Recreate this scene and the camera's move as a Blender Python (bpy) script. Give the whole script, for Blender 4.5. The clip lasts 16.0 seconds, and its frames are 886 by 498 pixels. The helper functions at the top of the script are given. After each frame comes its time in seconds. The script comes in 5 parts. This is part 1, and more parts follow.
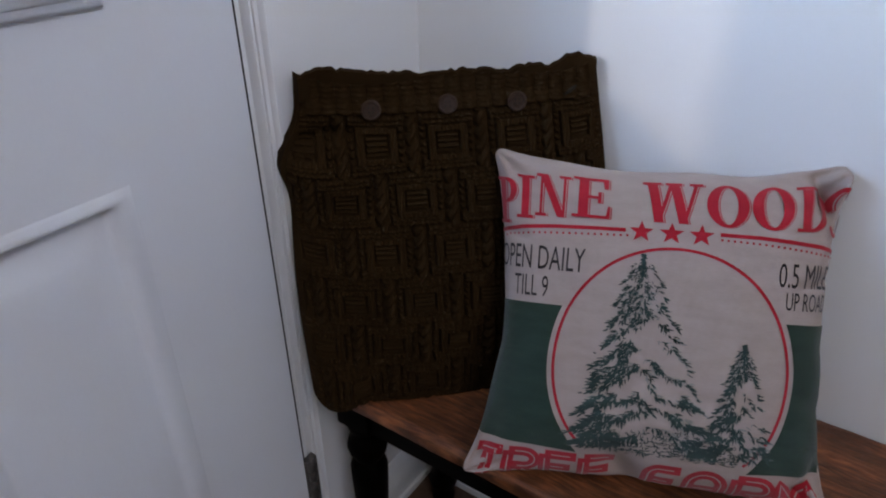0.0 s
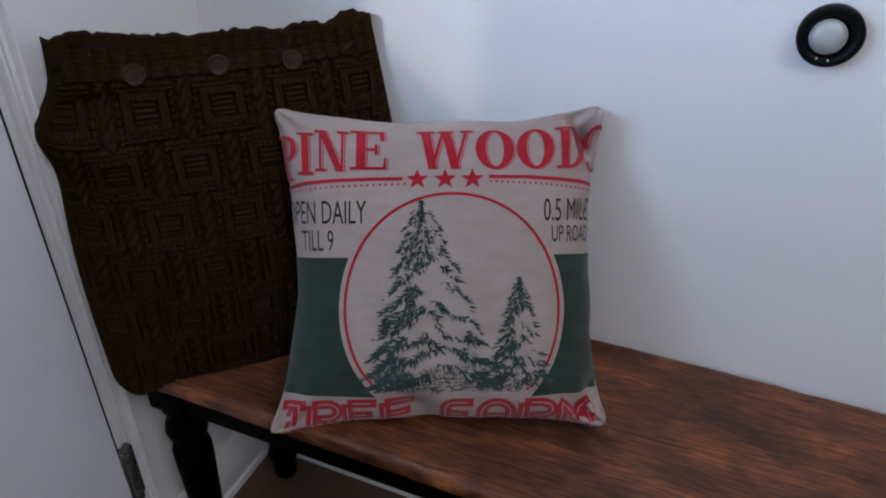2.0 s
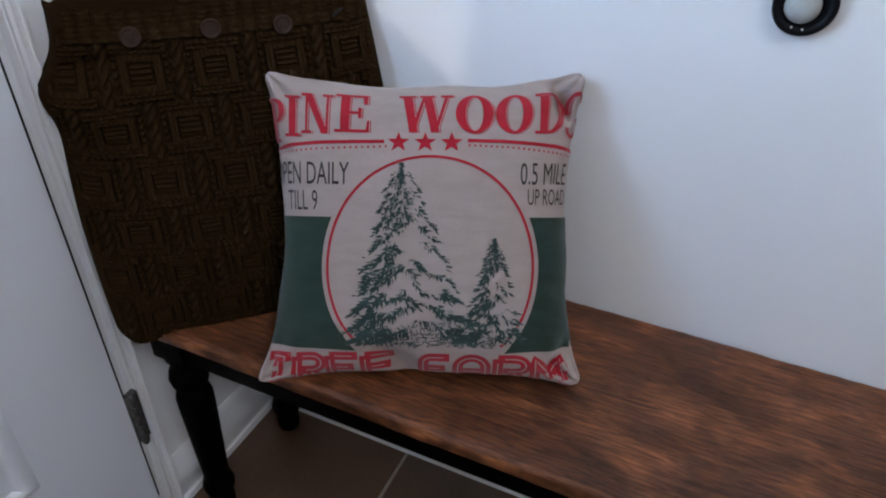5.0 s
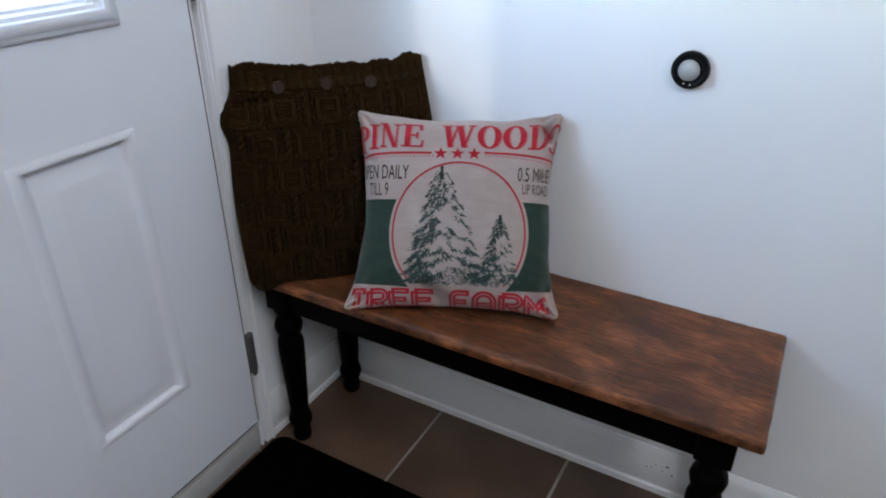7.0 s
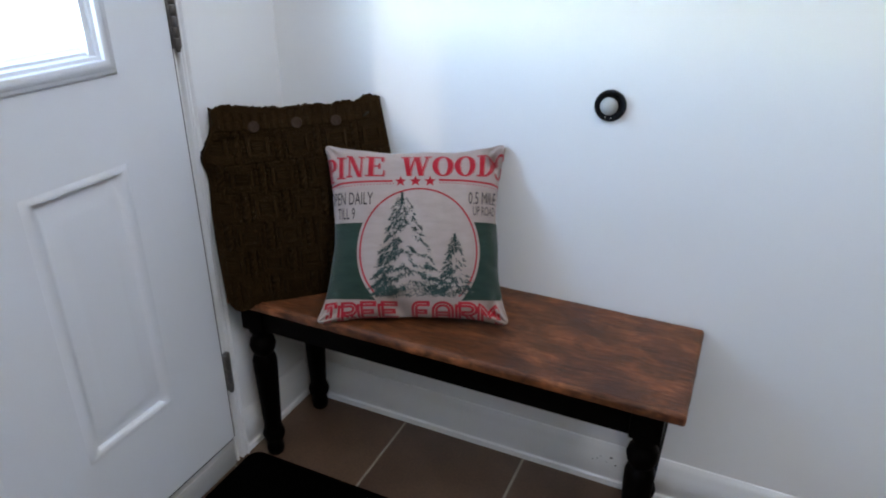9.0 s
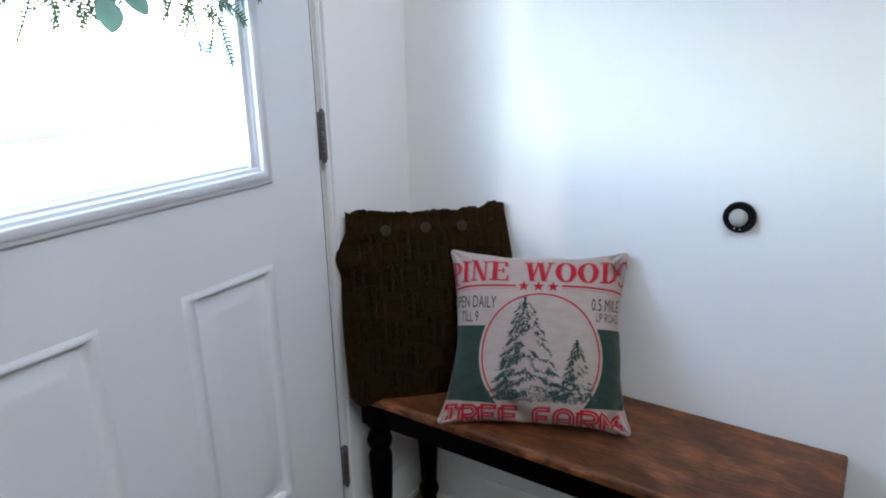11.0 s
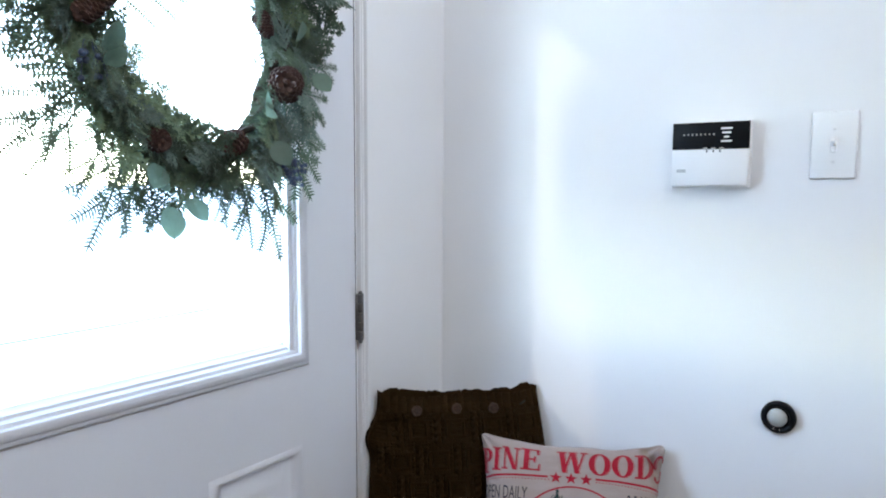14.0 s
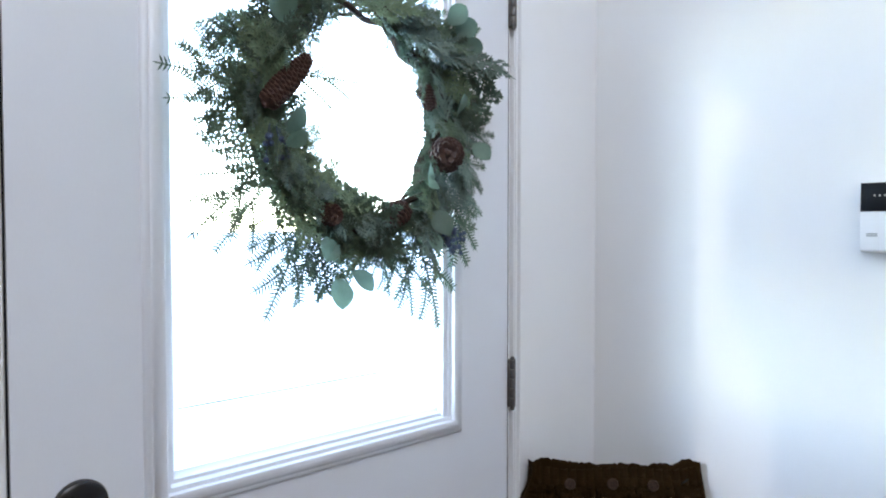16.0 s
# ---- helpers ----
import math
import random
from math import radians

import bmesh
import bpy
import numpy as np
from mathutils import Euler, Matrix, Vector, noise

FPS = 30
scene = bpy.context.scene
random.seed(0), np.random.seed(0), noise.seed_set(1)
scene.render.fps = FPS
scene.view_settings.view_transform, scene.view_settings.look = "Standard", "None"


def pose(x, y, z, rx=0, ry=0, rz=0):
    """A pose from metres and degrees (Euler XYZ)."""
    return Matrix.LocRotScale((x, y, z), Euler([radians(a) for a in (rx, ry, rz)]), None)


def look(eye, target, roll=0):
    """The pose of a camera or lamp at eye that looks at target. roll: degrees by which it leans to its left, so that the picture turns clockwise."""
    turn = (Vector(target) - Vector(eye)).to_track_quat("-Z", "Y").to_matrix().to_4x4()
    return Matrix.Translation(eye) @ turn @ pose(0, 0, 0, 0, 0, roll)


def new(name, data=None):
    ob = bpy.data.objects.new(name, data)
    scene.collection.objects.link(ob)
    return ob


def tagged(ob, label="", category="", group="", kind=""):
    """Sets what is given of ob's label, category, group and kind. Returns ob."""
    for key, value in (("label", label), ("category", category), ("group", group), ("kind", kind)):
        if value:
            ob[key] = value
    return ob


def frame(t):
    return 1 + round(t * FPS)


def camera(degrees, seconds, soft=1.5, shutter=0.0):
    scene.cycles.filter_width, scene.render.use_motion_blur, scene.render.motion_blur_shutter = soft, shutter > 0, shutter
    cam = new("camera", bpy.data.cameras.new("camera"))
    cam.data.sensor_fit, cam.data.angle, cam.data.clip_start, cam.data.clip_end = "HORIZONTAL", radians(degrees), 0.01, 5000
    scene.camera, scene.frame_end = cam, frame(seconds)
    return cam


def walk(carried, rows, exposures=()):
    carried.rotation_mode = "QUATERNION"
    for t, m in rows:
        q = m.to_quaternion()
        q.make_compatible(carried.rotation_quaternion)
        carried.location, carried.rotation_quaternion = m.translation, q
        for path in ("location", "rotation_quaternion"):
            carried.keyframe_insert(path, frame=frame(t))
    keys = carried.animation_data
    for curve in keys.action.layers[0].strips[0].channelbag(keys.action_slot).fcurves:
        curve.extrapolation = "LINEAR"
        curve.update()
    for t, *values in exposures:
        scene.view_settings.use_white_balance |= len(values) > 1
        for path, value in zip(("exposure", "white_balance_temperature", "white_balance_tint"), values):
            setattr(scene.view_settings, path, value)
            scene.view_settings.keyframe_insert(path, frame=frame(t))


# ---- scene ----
cam = camera(66.1, 16.0, soft=2.0)
PATH = [
    (0, (0.597, -0.835, 1.156), (-0.38, 0.583, 0.14), -0.4),
    (0.5, (0.602, -0.848, 1.149), (-0.289, 0.621, 0.126), 0.1),
    (1, (0.64, -0.84, 1.136), (-0.19, 0.645, 0.084), 0.1),
    (1.5, (0.679, -0.818, 1.139), (-0.029, 0.726, 0.083), 0.8),
    (2, (0.69, -0.813, 1.138), (0.071, 0.762, 0.073), 1.2),
    (2.5, (0.698, -0.807, 1.138), (0.095, 0.753, 0.041), 1.5),
    (3, (0.703, -0.812, 1.141), (0.096, 0.725, 0.016), 1.8),
    (3.5, (0.708, -0.816, 1.136), (0.071, 0.687, -0.02), 1.2),
    (4, (0.712, -0.813, 1.13), (0.049, 0.668, -0.038), 0.8),
    (4.2, (0.714, -0.807, 1.134), (0.048, 0.681, -0.025), 0.8),
    (6.3, (0.917, -1.008, 1.19), (0.16, 0.469, 0.075), 1.2),
    (6.5, (0.947, -1.077, 1.206), (0.144, 0.412, 0.14), 1.1),
    (7, (0.992, -1.218, 1.244), (0.138, 0.315, 0.284), 0.1),
    (7.5, (1.02, -1.312, 1.266), (0.203, 0.296, 0.401), 0.3),
    (8, (1.048, -1.337, 1.269), (0.283, 0.299, 0.41), 0.4),
    (8.2, (1.06, -1.348, 1.275), (0.319, 0.294, 0.406), 0.4),
    (10.3, (1.036, -1.402, 1.291), (0.16, 0.212, 0.499), -1.0),
    (10.5, (1.034, -1.408, 1.303), (0.101, 0.186, 0.535), -1.1),
    (11, (1.018, -1.424, 1.317), (-0.028, 0.17, 0.713), -1.0),
    (11.5, (1.016, -1.43, 1.327), (-0.145, 0.128, 0.855), -1.2),
    (12, (1.006, -1.431, 1.352), (-0.244, 0.088, 0.994), -1.6),
    (12.5, (1.017, -1.42, 1.382), (-0.226, 0.122, 1.103), -1.3),
    (13, (1.033, -1.415, 1.409), (-0.125, 0.204, 1.213), -0.5),
    (13.5, (1.034, -1.42, 1.404), (-0.127, 0.2, 1.234), 0.0),
    (14, (1.026, -1.429, 1.408), (-0.149, 0.178, 1.214), 0.3),
    (14.5, (1.013, -1.428, 1.408), (-0.187, 0.16, 1.216), 0.1),
    (15, (1.0, -1.435, 1.413), (-0.254, 0.115, 1.243), 0.1),
    (15.5, (0.986, -1.444, 1.431), (-0.385, 0.008, 1.323), -0.1),
    (16, (0.974, -1.444, 1.446), (-0.491, -0.084, 1.385), -0.0),
]
EXPOSURES = [(0.0, 3.00, 8250, 13), (4.0, 3.12, 8150, 10), (6.5, 3.40, 8200, 7), (8.2, 3.43, 8200, 6), (10.5, 3.39, 8300, 6), (12.5, 3.40, 8400, 7), (16.0, 3.29, 8350, 8)]
walk(cam, [(t, look(eye, target, roll)) for t, eye, target, roll in PATH], EXPOSURES)

# ---- light ----
world = bpy.data.worlds.new("overcast_sky")
world.use_nodes = True
scene.world = world
SUN_DIR = Vector((0.405, 0.90, -0.28)).normalized()  # the way the daylight travels
wn = world.node_tree.nodes
sky = wn.new("ShaderNodeTexSky")
sky.sky_type, sky.sun_disc = "NISHITA", False
sky.sun_elevation = math.asin(-SUN_DIR.z)
sky.sun_rotation = math.atan2(-SUN_DIR.x, -SUN_DIR.y)
sky.altitude = 2500
sky.air_density, sky.dust_density, sky.ozone_density = 0.7, 0.0, 1.0
world.node_tree.links.new(sky.outputs[0], wn["Background"].inputs[0])
wn["Background"].inputs[1].default_value = 0.53
sun = new("sun", bpy.data.lights.new("sun", "SUN"))
sun.data.energy, sun.data.angle, sun.data.color = 0.060, radians(1.6), (0.97, 0.98, 1.0)
sun.matrix_world = look((-4, -9, 3.5), Vector((-4, -9, 3.5)) + SUN_DIR)

# added fill lamp in an invented high opening; no such source is seen
fill_lamp = new("room_fill", bpy.data.lights.new("room_fill", "AREA"))
fill_lamp.data.shape, fill_lamp.data.size, fill_lamp.data.size_y = "RECTANGLE", 1.9, 1.2
fill_lamp.data.energy, fill_lamp.data.color = 7.9, (0.91, 0.96, 1.10)
fill_lamp.matrix_world = look((3.11, -2.45, 3.8), (0, -2.45, 3.8))


# ---- materials ----
def material(name, colour, rough=0.6, metal=0.0, spread=0.12, scale=40.0, bump=0.15, fine=400.0, stretch=(1, 1, 1), dark=None, spec=0.5, per_object=0.0):
    """Principled surface with two scales of variation in colour and a fine relief."""
    m = bpy.data.materials.new(name)
    m.use_nodes = True
    nt = m.node_tree
    n, l = nt.nodes, nt.links
    b = n["Principled BSDF"]
    b.inputs["Roughness"].default_value, b.inputs["Metallic"].default_value = rough, metal
    b.inputs["Specular IOR Level"].default_value = spec
    co = n.new("ShaderNodeTexCoord")
    mp = n.new("ShaderNodeMapping")
    mp.inputs["Scale"].default_value = stretch
    l.new(co.outputs["Object"], mp.inputs[0])
    a = n.new("ShaderNodeTexNoise")
    a.inputs["Scale"].default_value, a.inputs["Detail"].default_value = scale, 5
    f = n.new("ShaderNodeTexNoise")
    f.inputs["Scale"].default_value, f.inputs["Detail"].default_value = fine, 3
    l.new(mp.outputs[0], a.inputs[0]), l.new(mp.outputs[0], f.inputs[0])
    ramp = n.new("ShaderNodeValToRGB")
    d = dark or tuple(c * (1 - 2 * spread) for c in colour)
    ramp.color_ramp.elements[0].position, ramp.color_ramp.elements[1].position = 0.3, 0.68
    ramp.color_ramp.elements[0].color, ramp.color_ramp.elements[1].color = (*d, 1), (*colour, 1)
    mix = n.new("ShaderNodeMath")
    mix.operation = "MULTIPLY_ADD"
    mix.inputs[1].default_value = 0.35
    l.new(f.outputs[0], mix.inputs[0])
    sc = n.new("ShaderNodeMath")
    sc.operation = "MULTIPLY"
    sc.inputs[1].default_value = 0.65
    l.new(a.outputs[0], sc.inputs[0]), l.new(sc.outputs[0], mix.inputs[2])
    l.new(mix.outputs[0], ramp.inputs[0])
    out = ramp.outputs[0]
    if per_object:
        oi = n.new("ShaderNodeObjectInfo")
        hs = n.new("ShaderNodeHueSaturation")
        mr = n.new("ShaderNodeMapRange")
        mr.inputs["To Min"].default_value, mr.inputs["To Max"].default_value = 1 - per_object, 1 + per_object
        l.new(oi.outputs["Random"], mr.inputs[0]), l.new(mr.outputs[0], hs.inputs["Value"]), l.new(out, hs.inputs["Color"])
        out = hs.outputs[0]
    l.new(out, b.inputs["Base Color"])
    if bump:
        bp = n.new("ShaderNodeBump")
        bp.inputs["Strength"].default_value, bp.inputs["Distance"].default_value = bump, 0.001
        l.new(f.outputs[0], bp.inputs["Height"]), l.new(bp.outputs[0], b.inputs["Normal"])
    return m


def fabric(name, colour, pitch, bump=0.5, spread=0.08, sheen=0.2, rough=0.95):
    """Woven cloth: crossing threads in relief, slubs along the weft and slight mottling."""
    m = material(name, colour, rough, 0, spread, 25, 0, 220, (1, 4, 1), spec=0.15)
    n, l = m.node_tree.nodes, m.node_tree.links
    b = n["Principled BSDF"]
    b.inputs["Sheen Weight"].default_value = sheen
    co = n.new("ShaderNodeTexCoord")
    waves = []
    for ax in ("X", "Y"):
        w = n.new("ShaderNodeTexWave")
        w.bands_direction = ax
        w.inputs["Scale"].default_value, w.inputs["Distortion"].default_value = 0.314 / pitch, 1.5
        l.new(co.outputs["Object"], w.inputs[0])
        waves.append(w)
    add = n.new("ShaderNodeMath")
    l.new(waves[0].outputs["Fac"], add.inputs[0]), l.new(waves[1].outputs["Fac"], add.inputs[1])
    bp = n.new("ShaderNodeBump")
    bp.inputs["Strength"].default_value, bp.inputs["Distance"].default_value = bump, 0.0006
    l.new(add.outputs[0], bp.inputs["Height"]), l.new(bp.outputs[0], b.inputs["Normal"])
    return m


def wood():
    """Stained and worn bench boards, grain along x."""
    m = bpy.data.materials.new("stained_wood")
    m.use_nodes = True
    n, l = m.node_tree.nodes, m.node_tree.links
    b = n["Principled BSDF"]
    co = n.new("ShaderNodeTexCoord")

    def noise_at(stretch, scale, detail, distort=0.0):
        mp = n.new("ShaderNodeMapping")
        mp.inputs["Scale"].default_value = stretch
        t = n.new("ShaderNodeTexNoise")
        t.inputs["Scale"].default_value, t.inputs["Detail"].default_value, t.inputs["Distortion"].default_value = scale, detail, distort
        l.new(co.outputs["Object"], mp.inputs[0]), l.new(mp.outputs[0], t.inputs[0])
        return t.outputs[0]

    def ramp(src, stops):
        r = n.new("ShaderNodeValToRGB")
        for i, (p, c) in enumerate(stops):
            e = r.color_ramp.elements[i] if i < 2 else r.color_ramp.elements.new(p)
            e.position, e.color = p, (*c, 1)
        l.new(src, r.inputs[0])
        return r.outputs[0]

    grain = ramp(noise_at((5.0, 40, 5), 3.4, 9, 1.3), [(0.30, (0.058, 0.0172, 0.0074)), (0.70, (0.182, 0.0640, 0.0265)), (0.5, (0.116, 0.0385, 0.0158))])
    patch = noise_at((4.4, 6.5, 2), 2.2, 6, 0.5)
    wear = ramp(patch, [(0.36, (0.60, 0.56, 0.53)), (0.66, (2.1, 2.1, 2.05)), (0.50, (1.12, 1.12, 1.10))])
    pores = ramp(noise_at((9, 190, 8), 5, 4), [(0.36, (0.50, 0.48, 0.46)), (0.56, (1.12, 1.12, 1.12))])
    rings = n.new("ShaderNodeTexWave")        # wavy growth rings cut along the board
    rings.bands_direction = "Y"
    rings.inputs["Scale"].default_value, rings.inputs["Distortion"].default_value = 34, 16
    rings.inputs["Detail"].default_value, rings.inputs["Detail Scale"].default_value = 4, 0.6
    mp = n.new("ShaderNodeMapping")
    mp.inputs["Scale"].default_value = (0.35, 1, 1)
    l.new(co.outputs["Object"], mp.inputs[0]), l.new(mp.outputs[0], rings.inputs[0])
    lines = ramp(rings.outputs["Fac"], [(0.10, (0.84, 0.82, 0.80)), (0.70, (1.06, 1.06, 1.06))])
    last = grain
    for other in (wear, pores, lines):
        mx = n.new("ShaderNodeMix")
        mx.data_type, mx.blend_type = "RGBA", "MULTIPLY"
        mx.inputs[0].default_value = 1
        l.new(last, mx.inputs[6]), l.new(other, mx.inputs[7])
        last = mx.outputs[2]
    geo = n.new("ShaderNodeNewGeometry")
    worn = n.new("ShaderNodeMapRange")
    worn.inputs["From Min"].default_value, worn.inputs["From Max"].default_value, worn.inputs["To Max"].default_value = 0.52, 0.60, 0.55
    edge = n.new("ShaderNodeMix")
    edge.data_type = "RGBA"
    edge.inputs[7].default_value = (0.24, 0.088, 0.036, 1)
    l.new(geo.outputs["Pointiness"], worn.inputs[0]), l.new(worn.outputs[0], edge.inputs[0]), l.new(last, edge.inputs[6])
    l.new(edge.outputs[2], b.inputs["Base Color"])
    mr = n.new("ShaderNodeMapRange")
    mr.inputs["To Min"].default_value, mr.inputs["To Max"].default_value = 0.30, 0.50
    l.new(patch, mr.inputs[0]), l.new(mr.outputs[0], b.inputs["Roughness"])
    bp = n.new("ShaderNodeBump")
    bp.inputs["Strength"].default_value, bp.inputs["Distance"].default_value = 0.45, 0.001
    b.inputs["Specular IOR Level"].default_value = 0.32
    l.new(pores, bp.inputs["Height"]), l.new(bp.outputs[0], b.inputs["Normal"])
    return m


def clear_pane():
    m = bpy.data.materials.new("window_glass")
    m.use_nodes = True
    n, l = m.node_tree.nodes, m.node_tree.links
    n.remove(n["Principled BSDF"])
    tr, gl, mx = (n.new("ShaderNode" + k) for k in ("BsdfTransparent", "BsdfGlossy", "MixShader"))
    gl.inputs["Roughness"].default_value, mx.inputs[0].default_value = 0.02, 0.045
    l.new(tr.outputs[0], mx.inputs[1]), l.new(gl.outputs[0], mx.inputs[2])
    l.new(mx.outputs[0], n["Material Output"].inputs[0])
    return m


WALL = material("wall_paint", (0.80, 0.80, 0.81), 0.55, spread=0.012, scale=3, bump=0.12, fine=260)
# greyed version of the wall paint for unseen walls, to cut bounced light
UNSEEN_WALL = material("bounce_cutting_grey", (0.46, 0.45, 0.44), 0.6, spread=0.03, scale=3, bump=0.12, fine=260)
CEIL = material("ceiling_paint", (0.80, 0.80, 0.80), 0.85, spread=0.02, scale=4, bump=0.2, fine=180)
TRIM = material("trim_paint", (0.78, 0.78, 0.79), 0.35, spread=0.025, scale=9, bump=0.06, fine=150, stretch=(1, 1, 0.4))
DOOR = material("door_paint", (0.70, 0.715, 0.76), 0.38, spread=0.02, scale=6, bump=0.06, fine=320, stretch=(1, 1, 0.5))
TILE = material("brown_floor_tile", (0.118, 0.066, 0.041), 0.42, spread=0.28, scale=7, bump=0.12, fine=140, per_object=0.1)
GROUT = material("pale_grout", (0.33, 0.29, 0.25), 0.9, spread=0.15, scale=30, bump=0.5, fine=300)
MAT = material("black_mat", (0.0012, 0.0012, 0.0014), 0.98, spread=0.3, scale=120, bump=1.0, fine=900, spec=0.01)
BLACKPAINT = material("black_bench_paint", (0.0018, 0.0015, 0.0015), 0.5, spread=0.3, scale=30, bump=0.12, fine=200, spec=0.04)
WOOD = wood()
BEIGE = fabric("beige_canvas", (0.385, 0.303, 0.275), 0.0011, 0.45)
REDPRINT = fabric("red_print", (0.41, 0.014, 0.028), 0.0011, 0.35, 0.12)
BLACKPRINT = fabric("black_print", (0.035, 0.033, 0.036), 0.0011, 0.35, 0.15)
GREENPRINT = fabric("green_print", (0.020, 0.044, 0.033), 0.0011, 0.35, 0.16)
TREEPRINT = fabric("spruce_print", (0.038, 0.070, 0.067), 0.0011, 0.3, 0.33)
SNOWPRINT = fabric("grey_print", (0.26, 0.25, 0.235), 0.0011, 0.3, 0.15)
KNIT = material("olive_brown_wool", (0.0268, 0.0140, 0.0053), 0.95, spread=0.16, scale=30, bump=0.5, fine=600, spec=0.06)
BUTTON = material("brown_button", (0.056, 0.034, 0.027), 0.45, spread=0.25, scale=120, bump=0.1, spec=0.15)
BUTTONHOLE = material("dark_hole", (0.01, 0.008, 0.006), 0.9, spread=0.2)
STEEL = material("dark_nickel", (0.17, 0.165, 0.165), 0.42, 0.8, spread=0.2, scale=60, bump=0.1)
BLACKMETAL = material("black_metal", (0.010, 0.011, 0.013), 0.32, 0.2, spread=0.2, scale=60, bump=0.05)
BLACKPLASTIC = material("black_plastic", (0.006, 0.007, 0.009), 0.4, spread=0.15, scale=60, bump=0.05, spec=0.10)
WHITEPLASTIC = material("white_plastic", (0.82, 0.82, 0.82), 0.4, spread=0.015, scale=30, bump=0.04)
GREYPLASTIC = material("grey_plastic", (0.33, 0.33, 0.33), 0.5, spread=0.05, scale=60, bump=0.04)
LENS = material("frosted_lens", (0.40, 0.41, 0.40), 0.35, spread=0.05, scale=50, bump=0.05)
# near black, so the seal also draws the shade of the door gaps
RUBBER = material("seal_and_gap_shade", (0.012, 0.012, 0.014), 0.9, spread=0.1, spec=0.1)
BRONZE = material("sill_metal", (0.56, 0.55, 0.54), 0.45, 0.1, spread=0.1, scale=20, bump=0.1, stretch=(1, 0.2, 1))
TWIG = material("grapevine", (0.065, 0.042, 0.03), 0.85, spread=0.3, scale=80, bump=0.6, fine=300)
FIR = material("fir_green", (0.082, 0.136, 0.094), 0.7, spread=0.2, scale=40, bump=0.2, per_object=0.35)
CEDAR = material("cedar_green", (0.135, 0.212, 0.130), 0.7, spread=0.2, scale=40, bump=0.2, per_object=0.3)
FROST = material("frosted_green", (0.165, 0.250, 0.225), 0.75, spread=0.2, scale=40, bump=0.2, per_object=0.3)
EUCA = material("eucalyptus_leaf", (0.110, 0.190, 0.150), 0.6, spread=0.18, scale=50, bump=0.15, per_object=0.25)
CONE = material("pine_cone", (0.075, 0.033, 0.025), 0.7, spread=0.3, scale=90, bump=0.4, per_object=0.2)
BERRY = material("blue_berry", (0.05, 0.085, 0.16), 0.5, spread=0.25, scale=90, bump=0.1)
for thin, share in ((FIR, 0.18), (CEDAR, 0.24), (FROST, 0.22), (EUCA, 0.22)):   # leaves let some daylight through
    tn = thin.node_tree.nodes
    tb, tm = tn.new("ShaderNodeBsdfTranslucent"), tn.new("ShaderNodeMixShader")
    tb.inputs[0].default_value, tm.inputs[0].default_value = ((0.20, 0.36, 0.27, 1) if thin is EUCA else (0.10, 0.15, 0.10, 1)), share
    thin.node_tree.links.new(tn["Principled BSDF"].outputs[0], tm.inputs[1])
    thin.node_tree.links.new(tb.outputs[0], tm.inputs[2])
    thin.node_tree.links.new(tm.outputs[0], tn["Material Output"].inputs[0])
GLASS = clear_pane()
SNOW = material("snow", (0.82, 0.84, 0.87), 0.8, spread=0.03, scale=2, bump=0.3, fine=20)


# ---- building helpers ----
def link(name, bm, mat, smooth=True, recalc=True):
    if recalc:
        bmesh.ops.recalc_face_normals(bm, faces=bm.faces)
    me = bpy.data.meshes.new(name)
    bm.to_mesh(me)
    bm.free()
    me.materials.append(mat)
    if smooth:
        me.shade_smooth()
        me.set_sharp_from_angle(angle=radians(38))
    return new(name, me)


def under(ob, parent):
    """Makes ob, built in world places, a child of parent without moving it."""
    ob.parent = parent
    m = parent.matrix_basis.copy()
    if parent.parent:
        m = parent.parent.matrix_basis @ parent.matrix_parent_inverse @ m
    ob.matrix_parent_inverse = m.inverted()
    return ob


def part(name, bm, mat, parent, label="", smooth=True):
    ob = under(link(name, bm, mat, smooth), parent)
    return tagged(ob, label) if label else ob


def thing(name, base, label, category, group="", kind=""):
    ob = new(name)
    ob.empty_display_size = 0.05
    ob.matrix_basis = base if isinstance(base, Matrix) else Matrix.Translation(base)
    return tagged(ob, label, category, group, kind)


def box(x0, x1, y0, y1, z0, z1, bevel=0.0, seg=2, bm=None):
    own = bmesh.new()
    bmesh.ops.create_cube(own, size=1, matrix=Matrix.Translation(((x0 + x1) / 2, (y0 + y1) / 2, (z0 + z1) / 2)) @ Matrix.Diagonal((abs(x1 - x0), abs(y1 - y0), abs(z1 - z0), 1)))
    if bevel:
        bmesh.ops.bevel(own, geom=own.edges[:], offset=bevel, segments=seg, affect="EDGES", profile=0.5)
    if bm is None:
        return own
    join(bm, own)
    return bm


def join(bm, other):
    me = bpy.data.meshes.new("tmp")
    other.to_mesh(me)
    other.free()
    bm.from_mesh(me)
    bpy.data.meshes.remove(me)


def lathe(profile, n=28, m=Matrix(), bm=None):
    """Turned solid about local z from (radius, height) pairs, closed at both ends."""
    bm = bm or bmesh.new()
    rings = [[bm.verts.new(m @ Vector((r * math.cos(2 * math.pi * i / n), r * math.sin(2 * math.pi * i / n), z))) for i in range(n)] for r, z in profile]
    for a, b in zip(rings, rings[1:]):
        for i in range(n):
            bm.faces.new((a[i], a[(i + 1) % n], b[(i + 1) % n], b[i]))
    bm.faces.new(rings[0][::-1]), bm.faces.new(rings[-1])
    return bm


